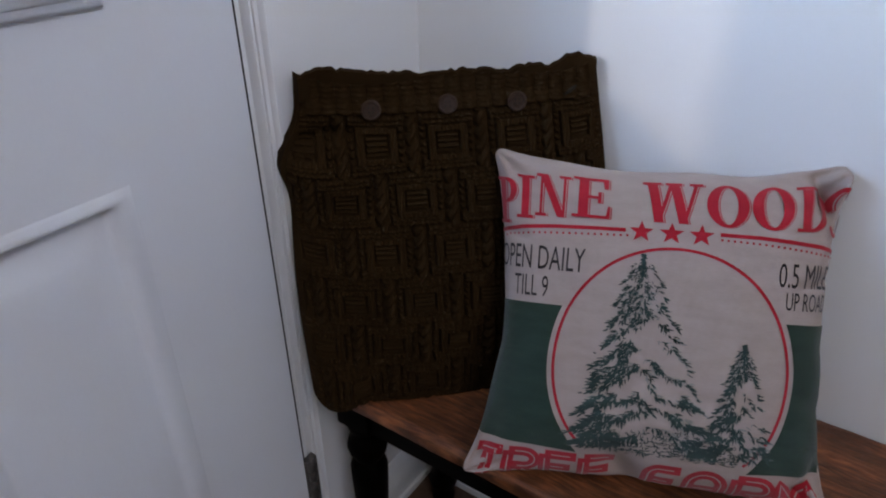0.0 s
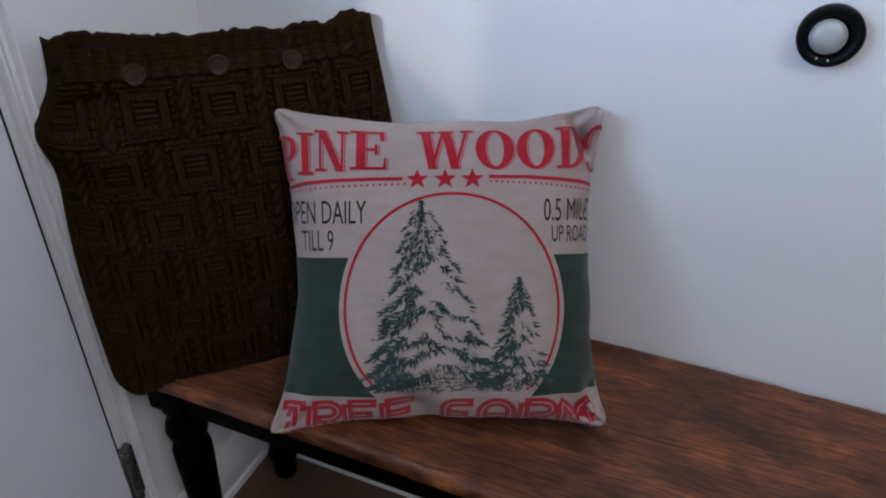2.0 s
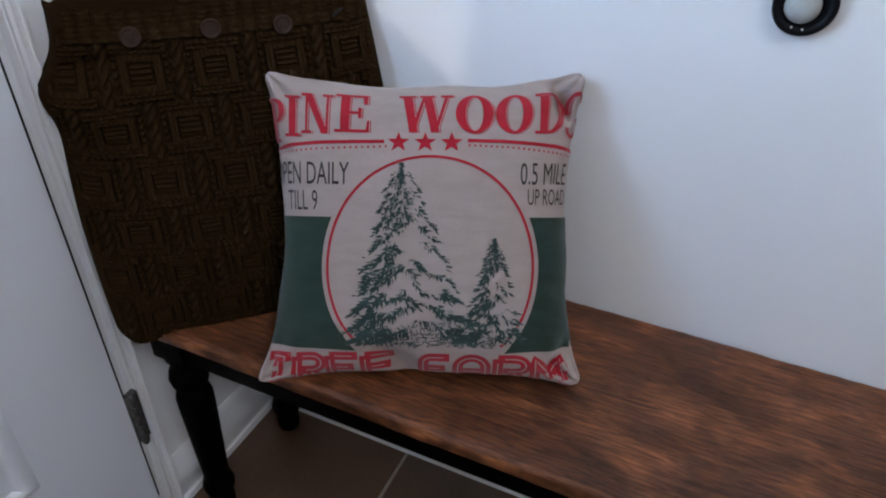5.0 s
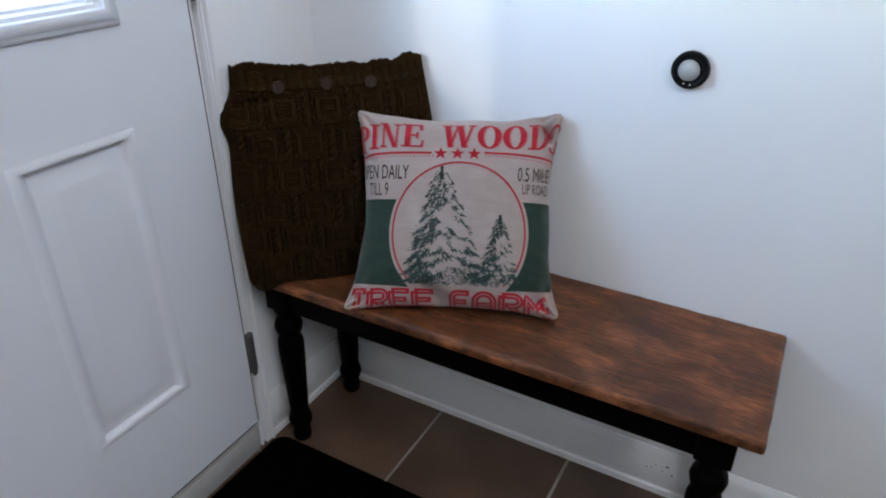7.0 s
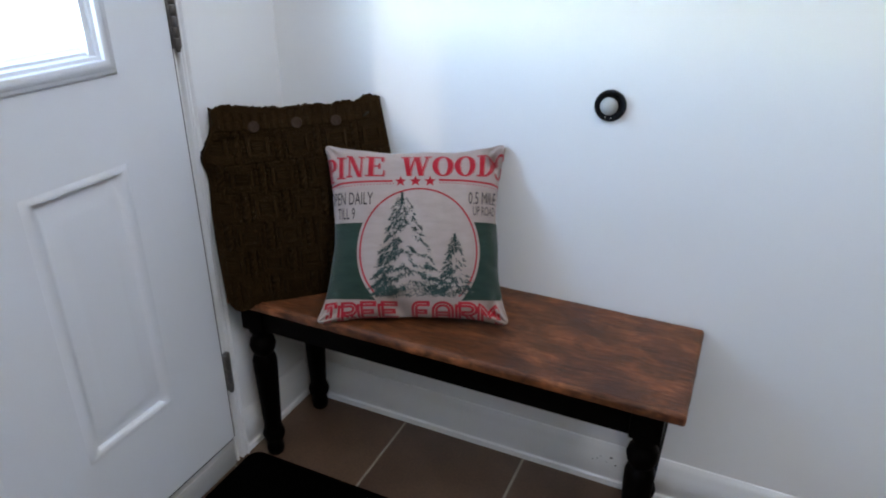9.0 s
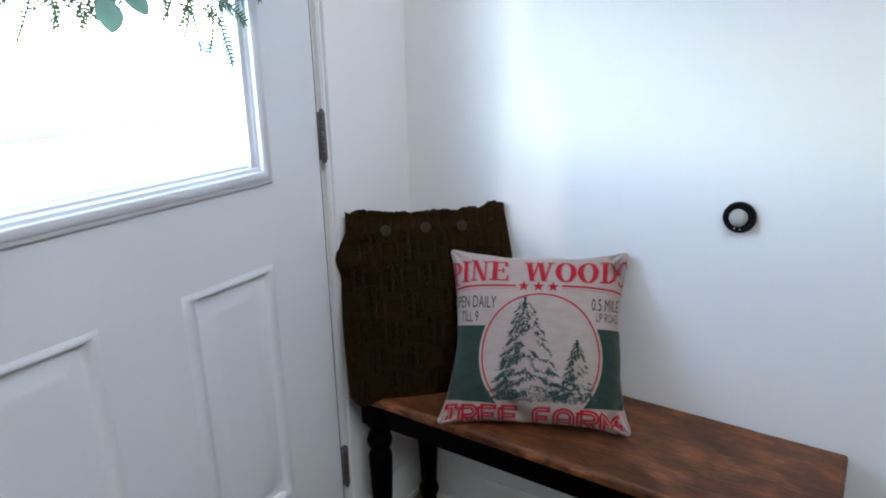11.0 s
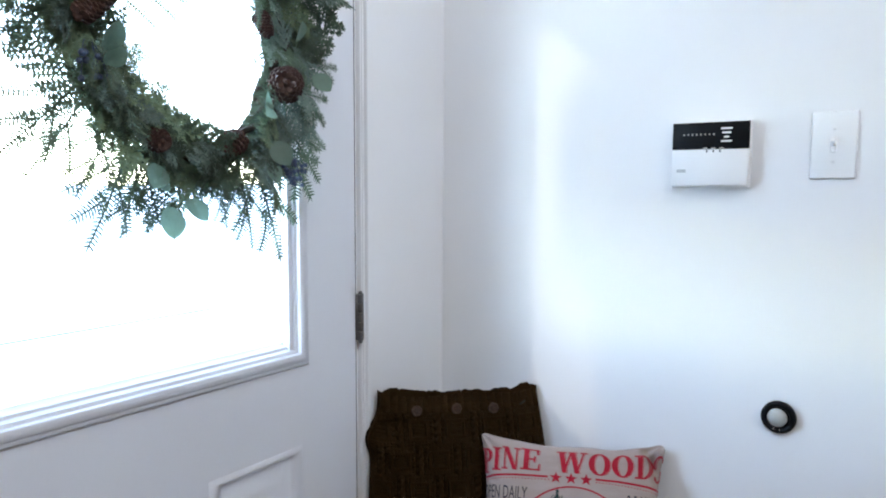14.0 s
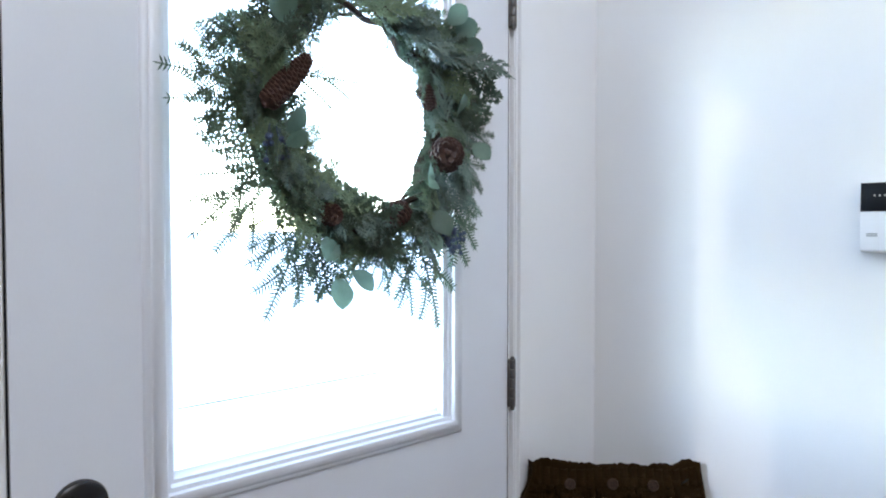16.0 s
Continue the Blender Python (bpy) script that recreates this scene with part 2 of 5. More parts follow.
def extrude_profile(profile, axis, lo, hi):
    """A moulding: closed profile of (out, up) pairs run along an axis; 'x' runs on the wall y=0, 'y' on the door wall."""
    bm = bmesh.new()
    put = (lambda s, o, u: (s, -o, u)) if axis == "x" else (lambda s, o, u: (WX + o, s, u))
    a = [bm.verts.new(put(lo, o, u)) for o, u in profile]
    b = [bm.verts.new(put(hi, o, u)) for o, u in profile]
    k = len(profile)
    for i in range(k):
        bm.faces.new((a[i], a[(i + 1) % k], b[(i + 1) % k], b[i]))
    bm.faces.new(a), bm.faces.new(b[::-1])
    return bm


def tube(points, radius, bm, n=6, taper=1.0):
    rings = []
    k = len(points)
    for i, p in enumerate(points):
        p = Vector(p)
        d = (Vector(points[min(i + 1, k - 1)]) - Vector(points[max(i - 1, 0)])).normalized()
        side = d.orthogonal().normalized()
        up = d.cross(side)
        r = radius * (1 + (taper - 1) * i / max(k - 1, 1))
        rings.append([bm.verts.new(p + r * (math.cos(2 * math.pi * j / n) * side + math.sin(2 * math.pi * j / n) * up)) for j in range(n)])
    for a, b in zip(rings, rings[1:]):
        best = min(range(n), key=lambda s: (a[0].co - b[s].co).length)
        for j in range(n):
            bm.faces.new((a[j], a[(j + 1) % n], b[(j + 1 + best) % n], b[(j + best) % n]))
    bm.faces.new(rings[0]), bm.faces.new(rings[-1])


# ---- the entry: walls, floor, ceiling ----
WX = -0.02                       # face of the door wall
# unseen far end and ceiling, sized to suit the fill and bounced light
ROOM_X, ROOM_Y, TOP = 3.1, -5.2, 4.6
HY0, HY1, HZ0, HZ1 = -3.4, -1.5, 3.2, 4.4   # unseen high opening, added for the fill lamp
DY0, DY1 = -0.351, -1.269        # door slab edges, hinge and latch side
DZ0, DZ1 = 0.092, 2.124
OY0, OY1, OZ = -0.335, -1.287, 2.142


def setting(name, bm, mat, label, category, smooth=False):
    return tagged(link(name, bm, mat, smooth), label, category, kind="structure")


floor = setting("floor", box(WX - 0.14, ROOM_X + 0.12, ROOM_Y - 0.12, 0.12, -0.12, -0.003), GROUT, "brown ceramic tile floor with pale grout joints", "floor")
bm = bmesh.new()
for lo, hi, z0, z1 in ((OY0, 0.02, 0, TOP), (ROOM_Y, OY1, 0, TOP), (OY1, OY0, OZ, TOP)):
    box(WX - 0.13, WX, lo, hi, z0, z1, bm=bm)
setting("wall_west", bm, WALL, "white painted wall around the front door", "wall")
setting("wall_north", box(WX - 0.13, ROOM_X + 0.12, 0.0, 0.12, -0.003, TOP), WALL, "smooth white painted wall behind the bench", "wall")
bm = bmesh.new()
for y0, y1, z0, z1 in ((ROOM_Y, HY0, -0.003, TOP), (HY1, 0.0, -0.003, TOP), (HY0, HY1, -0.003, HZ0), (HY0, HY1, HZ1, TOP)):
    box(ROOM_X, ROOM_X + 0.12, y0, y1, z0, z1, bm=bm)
setting("wall_east", bm, UNSEEN_WALL, "unseen wall greyed to cut bounced light, with an opening added for the fill lamp", "wall")
setting("wall_south", box(WX - 0.13, ROOM_X + 0.12, ROOM_Y - 0.12, ROOM_Y, -0.003, TOP), UNSEEN_WALL, "unseen plain wall greyed to cut bounced light", "wall")
setting("ceiling", box(WX - 0.13, ROOM_X + 0.12, ROOM_Y - 0.12, 0.12, TOP, TOP + 0.1), CEIL, "flat white ceiling", "ceiling")
# pane of the added opening behind the fill lamp
tagged(link("added_window", box(ROOM_X + 0.09, ROOM_X + 0.11, HY0, HY1, HZ0, HZ1), GLASS, False), "unseen high window, added as a setting for the fill lamp", "window", kind="structure")
BASE = [(0, 0.0), (0.015, 0.0), (0.015, 0.016), (0.011, 0.020), (0.011, 0.030), (0.0135, 0.034), (0.0135, 0.088), (0.010, 0.098), (0.010, 0.104), (0.006, 0.114), (0.0025, 0.121), (0, 0.122)]
base_long = setting("baseboard", extrude_profile(BASE, "x", WX + 0.0005, ROOM_X), TRIM, "white moulded baseboard under the bench", "baseboard", True)
setting("baseboard", extrude_profile(BASE, "y", -0.3015, -0.0155), TRIM, "short white moulded baseboard beside the door", "baseboard", True)
setting("baseboard", extrude_profile(BASE, "y", ROOM_Y, OY1 - 0.062), TRIM, "white moulded baseboard beyond the door", "baseboard", True)


# ---- front door ----
def casing(name, y_in, y_out):
    """Upright moulded casing; the thin edge lies next to the door."""
    w = y_out - y_in
    prof = [(0, 0), (0.012, 0), (0.0145, 0.06), (0.0145, 0.16), (0.007, 0.2), (0.007, 0.27), (0.0135, 0.33), (0.0145, 0.52), (0.009, 0.58), (0.009, 0.64), (0.0165, 0.71), (0.0185, 0.78), (0.0185, 0.93), (0.015, 1.0), (0, 1.0)]
    bm = bmesh.new()
    a = [bm.verts.new((WX + o, y_in + w * k, -0.002)) for o, k in prof]
    b = [bm.verts.new((WX + o, y_in + w * k, OZ + 0.05)) for o, k in prof]
    for i in range(len(prof)):
        j = (i + 1) % len(prof)
        bm.faces.new((a[i], a[j], b[j], b[i]))
    bm.faces.new(a), bm.faces.new(b[::-1])
    return setting(name, bm, TRIM, "white moulded door casing", "trim", True)


casing("trim_1", -0.326, -0.302)
casing("trim_2", OY1 - 0.006, OY1 - 0.064)
setting("trim_3", box(WX, WX + 0.0185, OY1 - 0.064, -0.302, OZ + 0.05, OZ + 0.11, 0.004), TRIM, "white head casing over the door", "trim", True)
bm = bmesh.new()
box(WX - 0.13, WX + 0.012, OY0 + 0.0, OY0 - 0.0085, 0.0, OZ, 0.0015, 1, bm)
box(WX - 0.13, WX + 0.012, OY1 + 0.0155, OY1, 0.0, OZ, 0.0015, 1, bm)
box(WX - 0.13, WX + 0.012, OY1 + 0.0155, OY0 - 0.0135, DZ1 + 0.004, OZ, 0.0015, 1, bm)
box(WX - 0.13, -0.050, OY0 - 0.0135, OY0 - 0.028, 0.09, DZ1 + 0.004, 0, 1, bm)
box(WX - 0.13, -0.050, OY1 + 0.028, OY1 + 0.0155, 0.09, DZ1 + 0.004, 0, 1, bm)
setting("trim_4", bm, TRIM, "white painted door jamb", "trim")
bm = bmesh.new()
box(-0.15, -0.006, OY1 + 0.016, OY0 - 0.014, 0.0, 0.066, 0.004, 2, bm)
box(-0.15, -0.020, OY1 + 0.016, OY0 - 0.014, 0.067, 0.084, 0.003, 2, bm)
sill = setting("trim_5", bm, BRONZE, "grey metal door sill with a scuffed face", "threshold", True)

door = thing("door_1", (0, DY0, DZ0), "white half-glazed front door, closed, with two embossed lower panels", "door", kind="structure")
GY0, GY1, GZ0, GZ1 = -0.540, -1.078, 1.070, 1.975    # opening cut for the glazing
FY0, FY1, FZ0, FZ1 = -0.492, -1.110, 1.038, 2.010    # outer edge of the glazing frame
PANELS = [(-0.509, -0.731, 0.318, 0.873), (-0.888, -1.110, 0.318, 0.873)]


def door_slab():
    """Steel door skin with pressed panels and a hole for the glazing, 44 mm thick."""
    bm = bmesh.new()
    ys = sorted({DY0, DY1, GY0, GY1, *(p[0] for p in PANELS), *(p[1] for p in PANELS)})
    zs = sorted({DZ0, DZ1, GZ0, GZ1, PANELS[0][2], PANELS[0][3]})
    grid = {}

    def vert(x, y, z):
        key = (round(x, 5), round(y, 5), round(z, 5))
        if key not in grid:
            grid[key] = bm.verts.new((x, y, z))
        return grid[key]

    def hole(y, z, lists):
        return any(b < y < a and c < z < d for a, b, c, d in lists)

    for x, holes in ((0.0, PANELS + [(GY0, GY1, GZ0, GZ1)]), (-0.044, [(GY0, GY1, GZ0, GZ1)])):
        for y0, y1 in zip(ys, ys[1:]):
            for z0, z1 in zip(zs, zs[1:]):
                if not hole((y0 + y1) / 2, (z0 + z1) / 2, holes):
                    bm.faces.new([vert(x, *p) for p in ((y0, z0), (y1, z0), (y1, z1), (y0, z1))])
    rim = [((DY0, DZ0), (DY1, DZ0)), ((DY1, DZ0), (DY1, DZ1)), ((DY1, DZ1), (DY0, DZ1)), ((DY0, DZ1), (DY0, DZ0)),
           ((GY0, GZ0), (GY1, GZ0)), ((GY1, GZ0), (GY1, GZ1)), ((GY1, GZ1), (GY0, GZ1)), ((GY0, GZ1), (GY0, GZ0))]
    for p, q in rim:
        bm.faces.new((bm.verts.new((0, *p)), bm.verts.new((0, *q)), bm.verts.new((-0.044, *q)), bm.verts.new((-0.044, *p))))
    bmesh.ops.remove_doubles(bm, verts=bm.verts, dist=1e-5)
    steps = [(0, 0, 0), (0.002, 0.002, 0.0014), (0.005, 0.007, 0.0036), (0.010, 0.013, 0.0044), (0.0135, 0.021, 0.0030), (0.0165, 0.026, -0.0050), (0.0185, 0.030, -0.0100), (0.0205, 0.033, -0.0106), (0.054, 0.062, 0.0004), (0.057, 0.066, 0.0010), (0.062, 0.072, 0.0012)]
    for a, b, c, d in PANELS:
        loops = []
        for inset, side, x in steps:
            low, top, e, f = c + inset, d - inset, 0.035, 0.20
            loops.append([bm.verts.new(v) for v in ((x, a - side, low), (x, b + side, low), (x * f, b + side, low + e), (x * f, b + side, top - e), (x, b + side, top), (x, a - side, top), (x * f, a - side, top - e), (x * f, a - side, low + e))])
        for p, q in zip(loops, loops[1:]):
            for i in range(8):
                bm.faces.new((p[i], p[(i + 1) % 8], q[(i + 1) % 8], q[i]))
        bm.faces.new(loops[-1])
    bmesh.ops.remove_doubles(bm, verts=bm.verts, dist=1e-5)
    return bm


slab = part("slab", door_slab(), DOOR, door)
slab.data.set_sharp_from_angle(angle=radians(50))
for poly in slab.data.polygons:          # the flat skin stays flat up to the pressed panels
    if abs(poly.normal.x) > 0.9999:
        poly.use_smooth = False


def ring_frame(a, b, c, d, steps):
    """Rectangular frame from nested loops of (inset, x)."""
    bm = bmesh.new()
    loops = [[bm.verts.new((x, y, z)) for y, z in ((a - i, c + i), (b + i, c + i), (b + i, d - i), (a - i, d - i))] for i, x in steps]
    for p, q in zip(loops, loops[1:]):
        for i in range(4):
            bm.faces.new((p[i], p[(i + 1) % 4], q[(i + 1) % 4], q[i]))
    return bm


glazing = part("window_frame", ring_frame(FY0, FY1, FZ0, FZ1, [(0.0, 0.0), (0.0005, 0.004), (0.004, 0.0075), (0.010, 0.0085), (0.012, 0.0115), (0.020, 0.0150), (0.026, 0.0150), (0.029, 0.0130), (0.030, 0.0060), (0.036, 0.0040), (0.039, -0.004), (0.044, -0.006), (0.047, -0.016), (0.052, -0.020)]), DOOR, door, "white plastic glazing frame")
pane = part("pane", box(-0.024, -0.018, FY1 + 0.048, FY0 - 0.048, FZ0 + 0.048, FZ1 - 0.048), GLASS, door, "clear glass", False)
pane.visible_shadow = False
part("film_edge", box(-0.0178, -0.0160, -1.055, -0.685, 1.1799, 1.1824), GREYPLASTIC, pane, "thin line across the glass", False)
# strips set almost flush; their black stands for the shade in the gaps
part("gap_strip", box(-0.046, -0.0015, DY0 + 0.0006, DY0 + 0.0040, DZ0, DZ1), RUBBER, door, "weather strip blackened as the shade of the door gap", False)
part("gap_strip", box(-0.046, -0.006, DY1 - 0.0022, DY1 - 0.0006, DZ0, DZ1), RUBBER, door, "weather strip blackened as the shade of the door gap", False)
part("sweep", box(-0.044, -0.004, DY1, DY0, 0.0845, 0.0915), RUBBER, door, "dark door sweep", False)
for z in (0.288, 1.112, 1.925):
    bm = bmesh.new()
    for k in range(5):
        z0 = z - 0.051 + k * 0.0206
        r = 0.0068
        lathe([(r - 0.0006, z0), (r, z0 + 0.0008), (r, z0 + 0.0190), (r - 0.0006, z0 + 0.0198)], 14, Matrix.Translation((0.0075, -0.3425, 0)), bm)
    lathe([(0.003, z - 0.058), (0.0048, z - 0.055), (0.0042, z - 0.0515)], 12, Matrix.Translation((0.0075, -0.3425, 0)), bm)
    lathe([(0.0042, z + 0.0515), (0.0048, z + 0.055), (0.003, z + 0.058)], 12, Matrix.Translation((0.0075, -0.3425, 0)), bm)
    hinge = part("hinge", bm, STEEL, door, "dark nickel butt hinge")
    part("leaf", box(-0.0075, 0.0035, -0.3500, -0.3395, z - 0.051, z + 0.051, 0.0008, 1), STEEL, hinge)
    part("leaf", box(-0.0075, 0.0042, -0.3385, -0.3275, z - 0.051, z + 0.051, 0.0008, 1), STEEL, hinge)
ALONG_X = pose(0, 0, 0, 0, 90, 0)
bolt_at = Matrix.Translation((0.0, -1.192, 1.082)) @ ALONG_X
bolt = part("deadbolt", lathe([(0.034, 0.0), (0.0345, 0.004), (0.033, 0.010), (0.028, 0.0135), (0.012, 0.0145)], 40, bolt_at), BLACKMETAL, door, "round black deadbolt")
bm = box(-0.017, 0.017, -0.0045, 0.0045, 0.014, 0.031, 0.003, 2)
bm.transform(bolt_at @ pose(0, 0, 0, 0, 0, 80))
part("thumb_turn", bm, BLACKMETAL, bolt)
knob_at = Matrix.Translation((0.0, -1.192, 0.900)) @ ALONG_X
part("knob", lathe([(0.033, 0.0), (0.034, 0.004), (0.030, 0.009), (0.013, 0.013), (0.011, 0.030), (0.020, 0.036), (0.0275, 0.046), (0.028, 0.056), (0.022, 0.064), (0.008, 0.067)], 40, knob_at), BLACKMETAL, door, "round black door knob")

# outdoors
tagged(link("ground", box(-300, 300, -300, 300, -0.5, -0.25), SNOW, False), "snow-covered open ground outside the door", "ground", kind="structure")


# ---- doormat ----
def rounded_rect(x0, x1, y0, y1, z0, z1, r, bevel):
    bm = bmesh.new()
    pts = []
    for cx, cy, a0 in ((x1 - r, y1 - r, 0), (x0 + r, y1 - r, 90), (x0 + r, y0 + r, 180), (x1 - r, y0 + r, 270)):
        for k in range(7):
            a = radians(a0 + 15 * k)
            pts.append((cx + r * math.cos(a), cy + r * math.sin(a)))
    f = bm.faces.new([bm.verts.new((x, y, z0)) for x, y in pts])
    top = bmesh.ops.extrude_face_region(bm, geom=[f])
    vs = [v for v in top["geom"] if isinstance(v, bmesh.types.BMVert)]
    bmesh.ops.translate(bm, verts=vs, vec=(0, 0, z1 - z0))
    tops = [e for e in bm.edges if all(abs(v.co.z - z1) < 1e-6 for v in e.verts)]
    bmesh.ops.bevel(bm, geom=tops, offset=bevel, segments=3, affect="EDGES")
    return bm


mat_thing = thing("doormat", (0.31, -0.75, 0), "black doormat with rubber border at the door sill", "doormat")
part("rubber_border", rounded_rect(0.003, 0.62, -1.22, -0.290, 0.0, 0.007, 0.035, 0.003), MAT, mat_thing, "black rubber border")
part("fibre_top", rounded_rect(0.022, 0.601, -1.201, -0.309, 0.0068, 0.0125, 0.022, 0.003), MAT, mat_thing, "black fibre pile")


# ---- bench ----
bench = thing("bench", (0.52, -0.165, 0), "narrow bench with worn brown wooden seat and black turned legs", "bench")
BX0, BX1, BY0, BY1, BZ = 0.016, 1.050, -0.326, -0.004, 0.500


def bench_top():
    """Board with rounded, slightly uneven edges: outline rings stacked from the underside to the face."""
    bm = bmesh.new()
    R = 0.006
    outline = []
    for cx, cy, a0 in ((BX1 - R, BY1 - R, 0), (BX0 + R, BY1 - R, 90), (BX0 + R, BY0 + R, 180), (BX1 - R, BY0 + R, 270)):
        outline += [(cx, cy, radians(a0 + 15 * k)) for k in range(7)]
    path = []
    for p, q in zip(outline, outline[1:] + outline[:1]):
        steps = max(1, int(math.dist(p[:2], q[:2]) / 0.008))
        path += [(p[0] + (q[0] - p[0]) * k / steps, p[1] + (q[1] - p[1]) * k / steps, p[2]) for k in range(steps)]
    turns = [(0.020, 0.0), (0.004, 0.0), (0.001, 0.0015), (0.0, 0.004), (0.0, 0.013), (0.0006, 0.0165), (0.0022, 0.0202), (0.0046, 0.0228), (0.0075, 0.0238), (0.011, 0.024), (0.016, 0.024), (0.03, 0.024)]
    rings = []
    for inset, up in turns:
        ring = []
        for x, y, a in path:
            chip = 0.0011 * noise.noise(Vector((x * 15, y * 15, 1))) + 0.0007 * noise.noise(Vector((x * 60, y * 60, up * 90)))
            if inset > R:
                ring.append(bm.verts.new((min(BX1 - inset, max(BX0 + inset, x)), min(BY1 - inset, max(BY0 + inset, y)), BZ - 0.024 + up)))
                continue
            grow = R - inset + chip
            ring.append(bm.verts.new((x + grow * math.cos(a), y + grow * math.sin(a), BZ - 0.024 + up + (0.6 * chip if 0.001 < inset and up > 0.01 else 0.0))))
        rings.append(ring)
    k = len(path)
    for a, b in zip(rings, rings[1:]):
        for i in range(k):
            bm.faces.new((a[i], a[(i + 1) % k], b[(i + 1) % k], b[i]))
    bm.faces.new([v for v in rings[0][::-1]])
    bm.faces.new(rings[-1])
    bmesh.ops.remove_doubles(bm, verts=bm.verts, dist=1e-6)
    return bm


part("seat", bench_top(), WOOD, bench, "brown stained wooden seat board, worn in patches")
for name, b in (("apron", (0.06, 0.97, -0.289, -0.269)), ("apron", (0.06, 0.97, -0.058, -0.038)), ("apron", (0.030, 0.050, -0.262, -0.06)), ("apron", (0.985, 1.005, -0.262, -0.06))):
    part(name, box(*b, 0.398, BZ - 0.0245, 0.002), BLACKPAINT, bench, "black painted rail")
LEG = [(0.0150, 0.0), (0.0175, 0.004), (0.0185, 0.018), (0.0165, 0.034), (0.0215, 0.044), (0.0235, 0.055), (0.0210, 0.066), (0.0180, 0.074), (0.0185, 0.085), (0.0215, 0.16), (0.0240, 0.225), (0.0245, 0.250), (0.0215, 0.262), (0.0185, 0.268), (0.0235, 0.278), (0.0260, 0.290), (0.0235, 0.302), (0.0185, 0.311), (0.0185, 0.318), (0.0235, 0.327), (0.0245, 0.336)]
for x, y in ((0.057, -0.266), (0.983, -0.266), (0.057, -0.055), (0.983, -0.055)):
    bm = lathe([(r * 1.24, z * 1.185) for r, z in LEG], 28, Matrix.Translation((x, y, 0)))
    box(x - 0.0305, x + 0.0305, y - 0.0305, y + 0.0305, 0.396, BZ - 0.0243, 0.003, 2, bm)
    part("leg", bm, BLACKPAINT, bench, "black turned leg")


# ---- knitted cushion in the corner ----
KU, KN = Vector((0.702, 0.712, 0)), Vector((0.712, -0.702, 0))


def knit_place(u, h, n):
    """u along the cushion, h above the seat, n out from the corner of the walls."""
    return KU * u + KN * n + Vector((0, 0, BZ + h))


def ridge(d, w):
    """Rounded ridge of half width w, 1 on its crest."""
    return math.sqrt(max(0.0, 1 - (d / w) ** 2))


def knit_relief(u, h):
    """Stitch pattern: ribbed band on top, framed blocks with cables between them below."""
    if h > 0.382:
        return 0.0040 * abs(math.sin(math.pi * u / 0.0190)) ** 0.7 - 0.0022 + 0.0004 * math.sin(2 * math.pi * h / 0.0058)
    row = math.floor((0.380 - h) / 0.0625)
    y = ((0.380 - h) - row * 0.0625 - 0.03125) / 0.85
    x = ((u + 0.022 + 0.04325 + (0.04325 if row % 2 else 0.0)) % 0.0865 - 0.04325) / 0.816
    ax, ay = abs(x), abs(y)
    z = -0.0045
    if ax < 0.0415:
        # ladder posts at both sides, two purl ridges above and below
        post = ridge(ax - 0.0362, 0.0044) if ay < 0.030 else 0.0
        z += 0.0058 * post * (-0.35 + 1.35 * ridge(((h + 100.0) % 0.0082) - 0.0041, 0.0036))
        if ax < 0.0395:
            for c in (0.0262, 0.0322):
                z = max(z, -0.0045 + 0.0078 * ridge(ay - c - 0.0003 * math.sin(2 * math.pi * u / 0.0078), 0.0032) * (0.87 + 0.13 * math.sin(2 * math.pi * u / 0.0078)))
        # plain stocking-stitch ring, then a small purled block
        if ax < 0.0302 and ay < 0.0228:
            if ax < 0.0158 and ay < 0.0122:
                z = max(z, -0.0042 + 0.0056 * ridge(((y + 100.0) % 0.0070) - 0.0035, 0.0032))
            elif not (ax < 0.0182 and ay < 0.0146):
                z = 0.0022 + 0.0006 * math.sin(2 * math.pi * u / 0.0058)
    else:
        # two-strand cable
        turn = math.sin(2 * math.pi * h / 0.030)
        for sg in (1, -1):
            c = ax - 0.053 if x > 0 else 0.053 - ax
            z = max(z, -0.0045 + ridge(c - sg * 0.0042 * turn, 0.0062) * (0.0072 + 0.0022 * sg * math.cos(2 * math.pi * h / 0.030)))
    return z


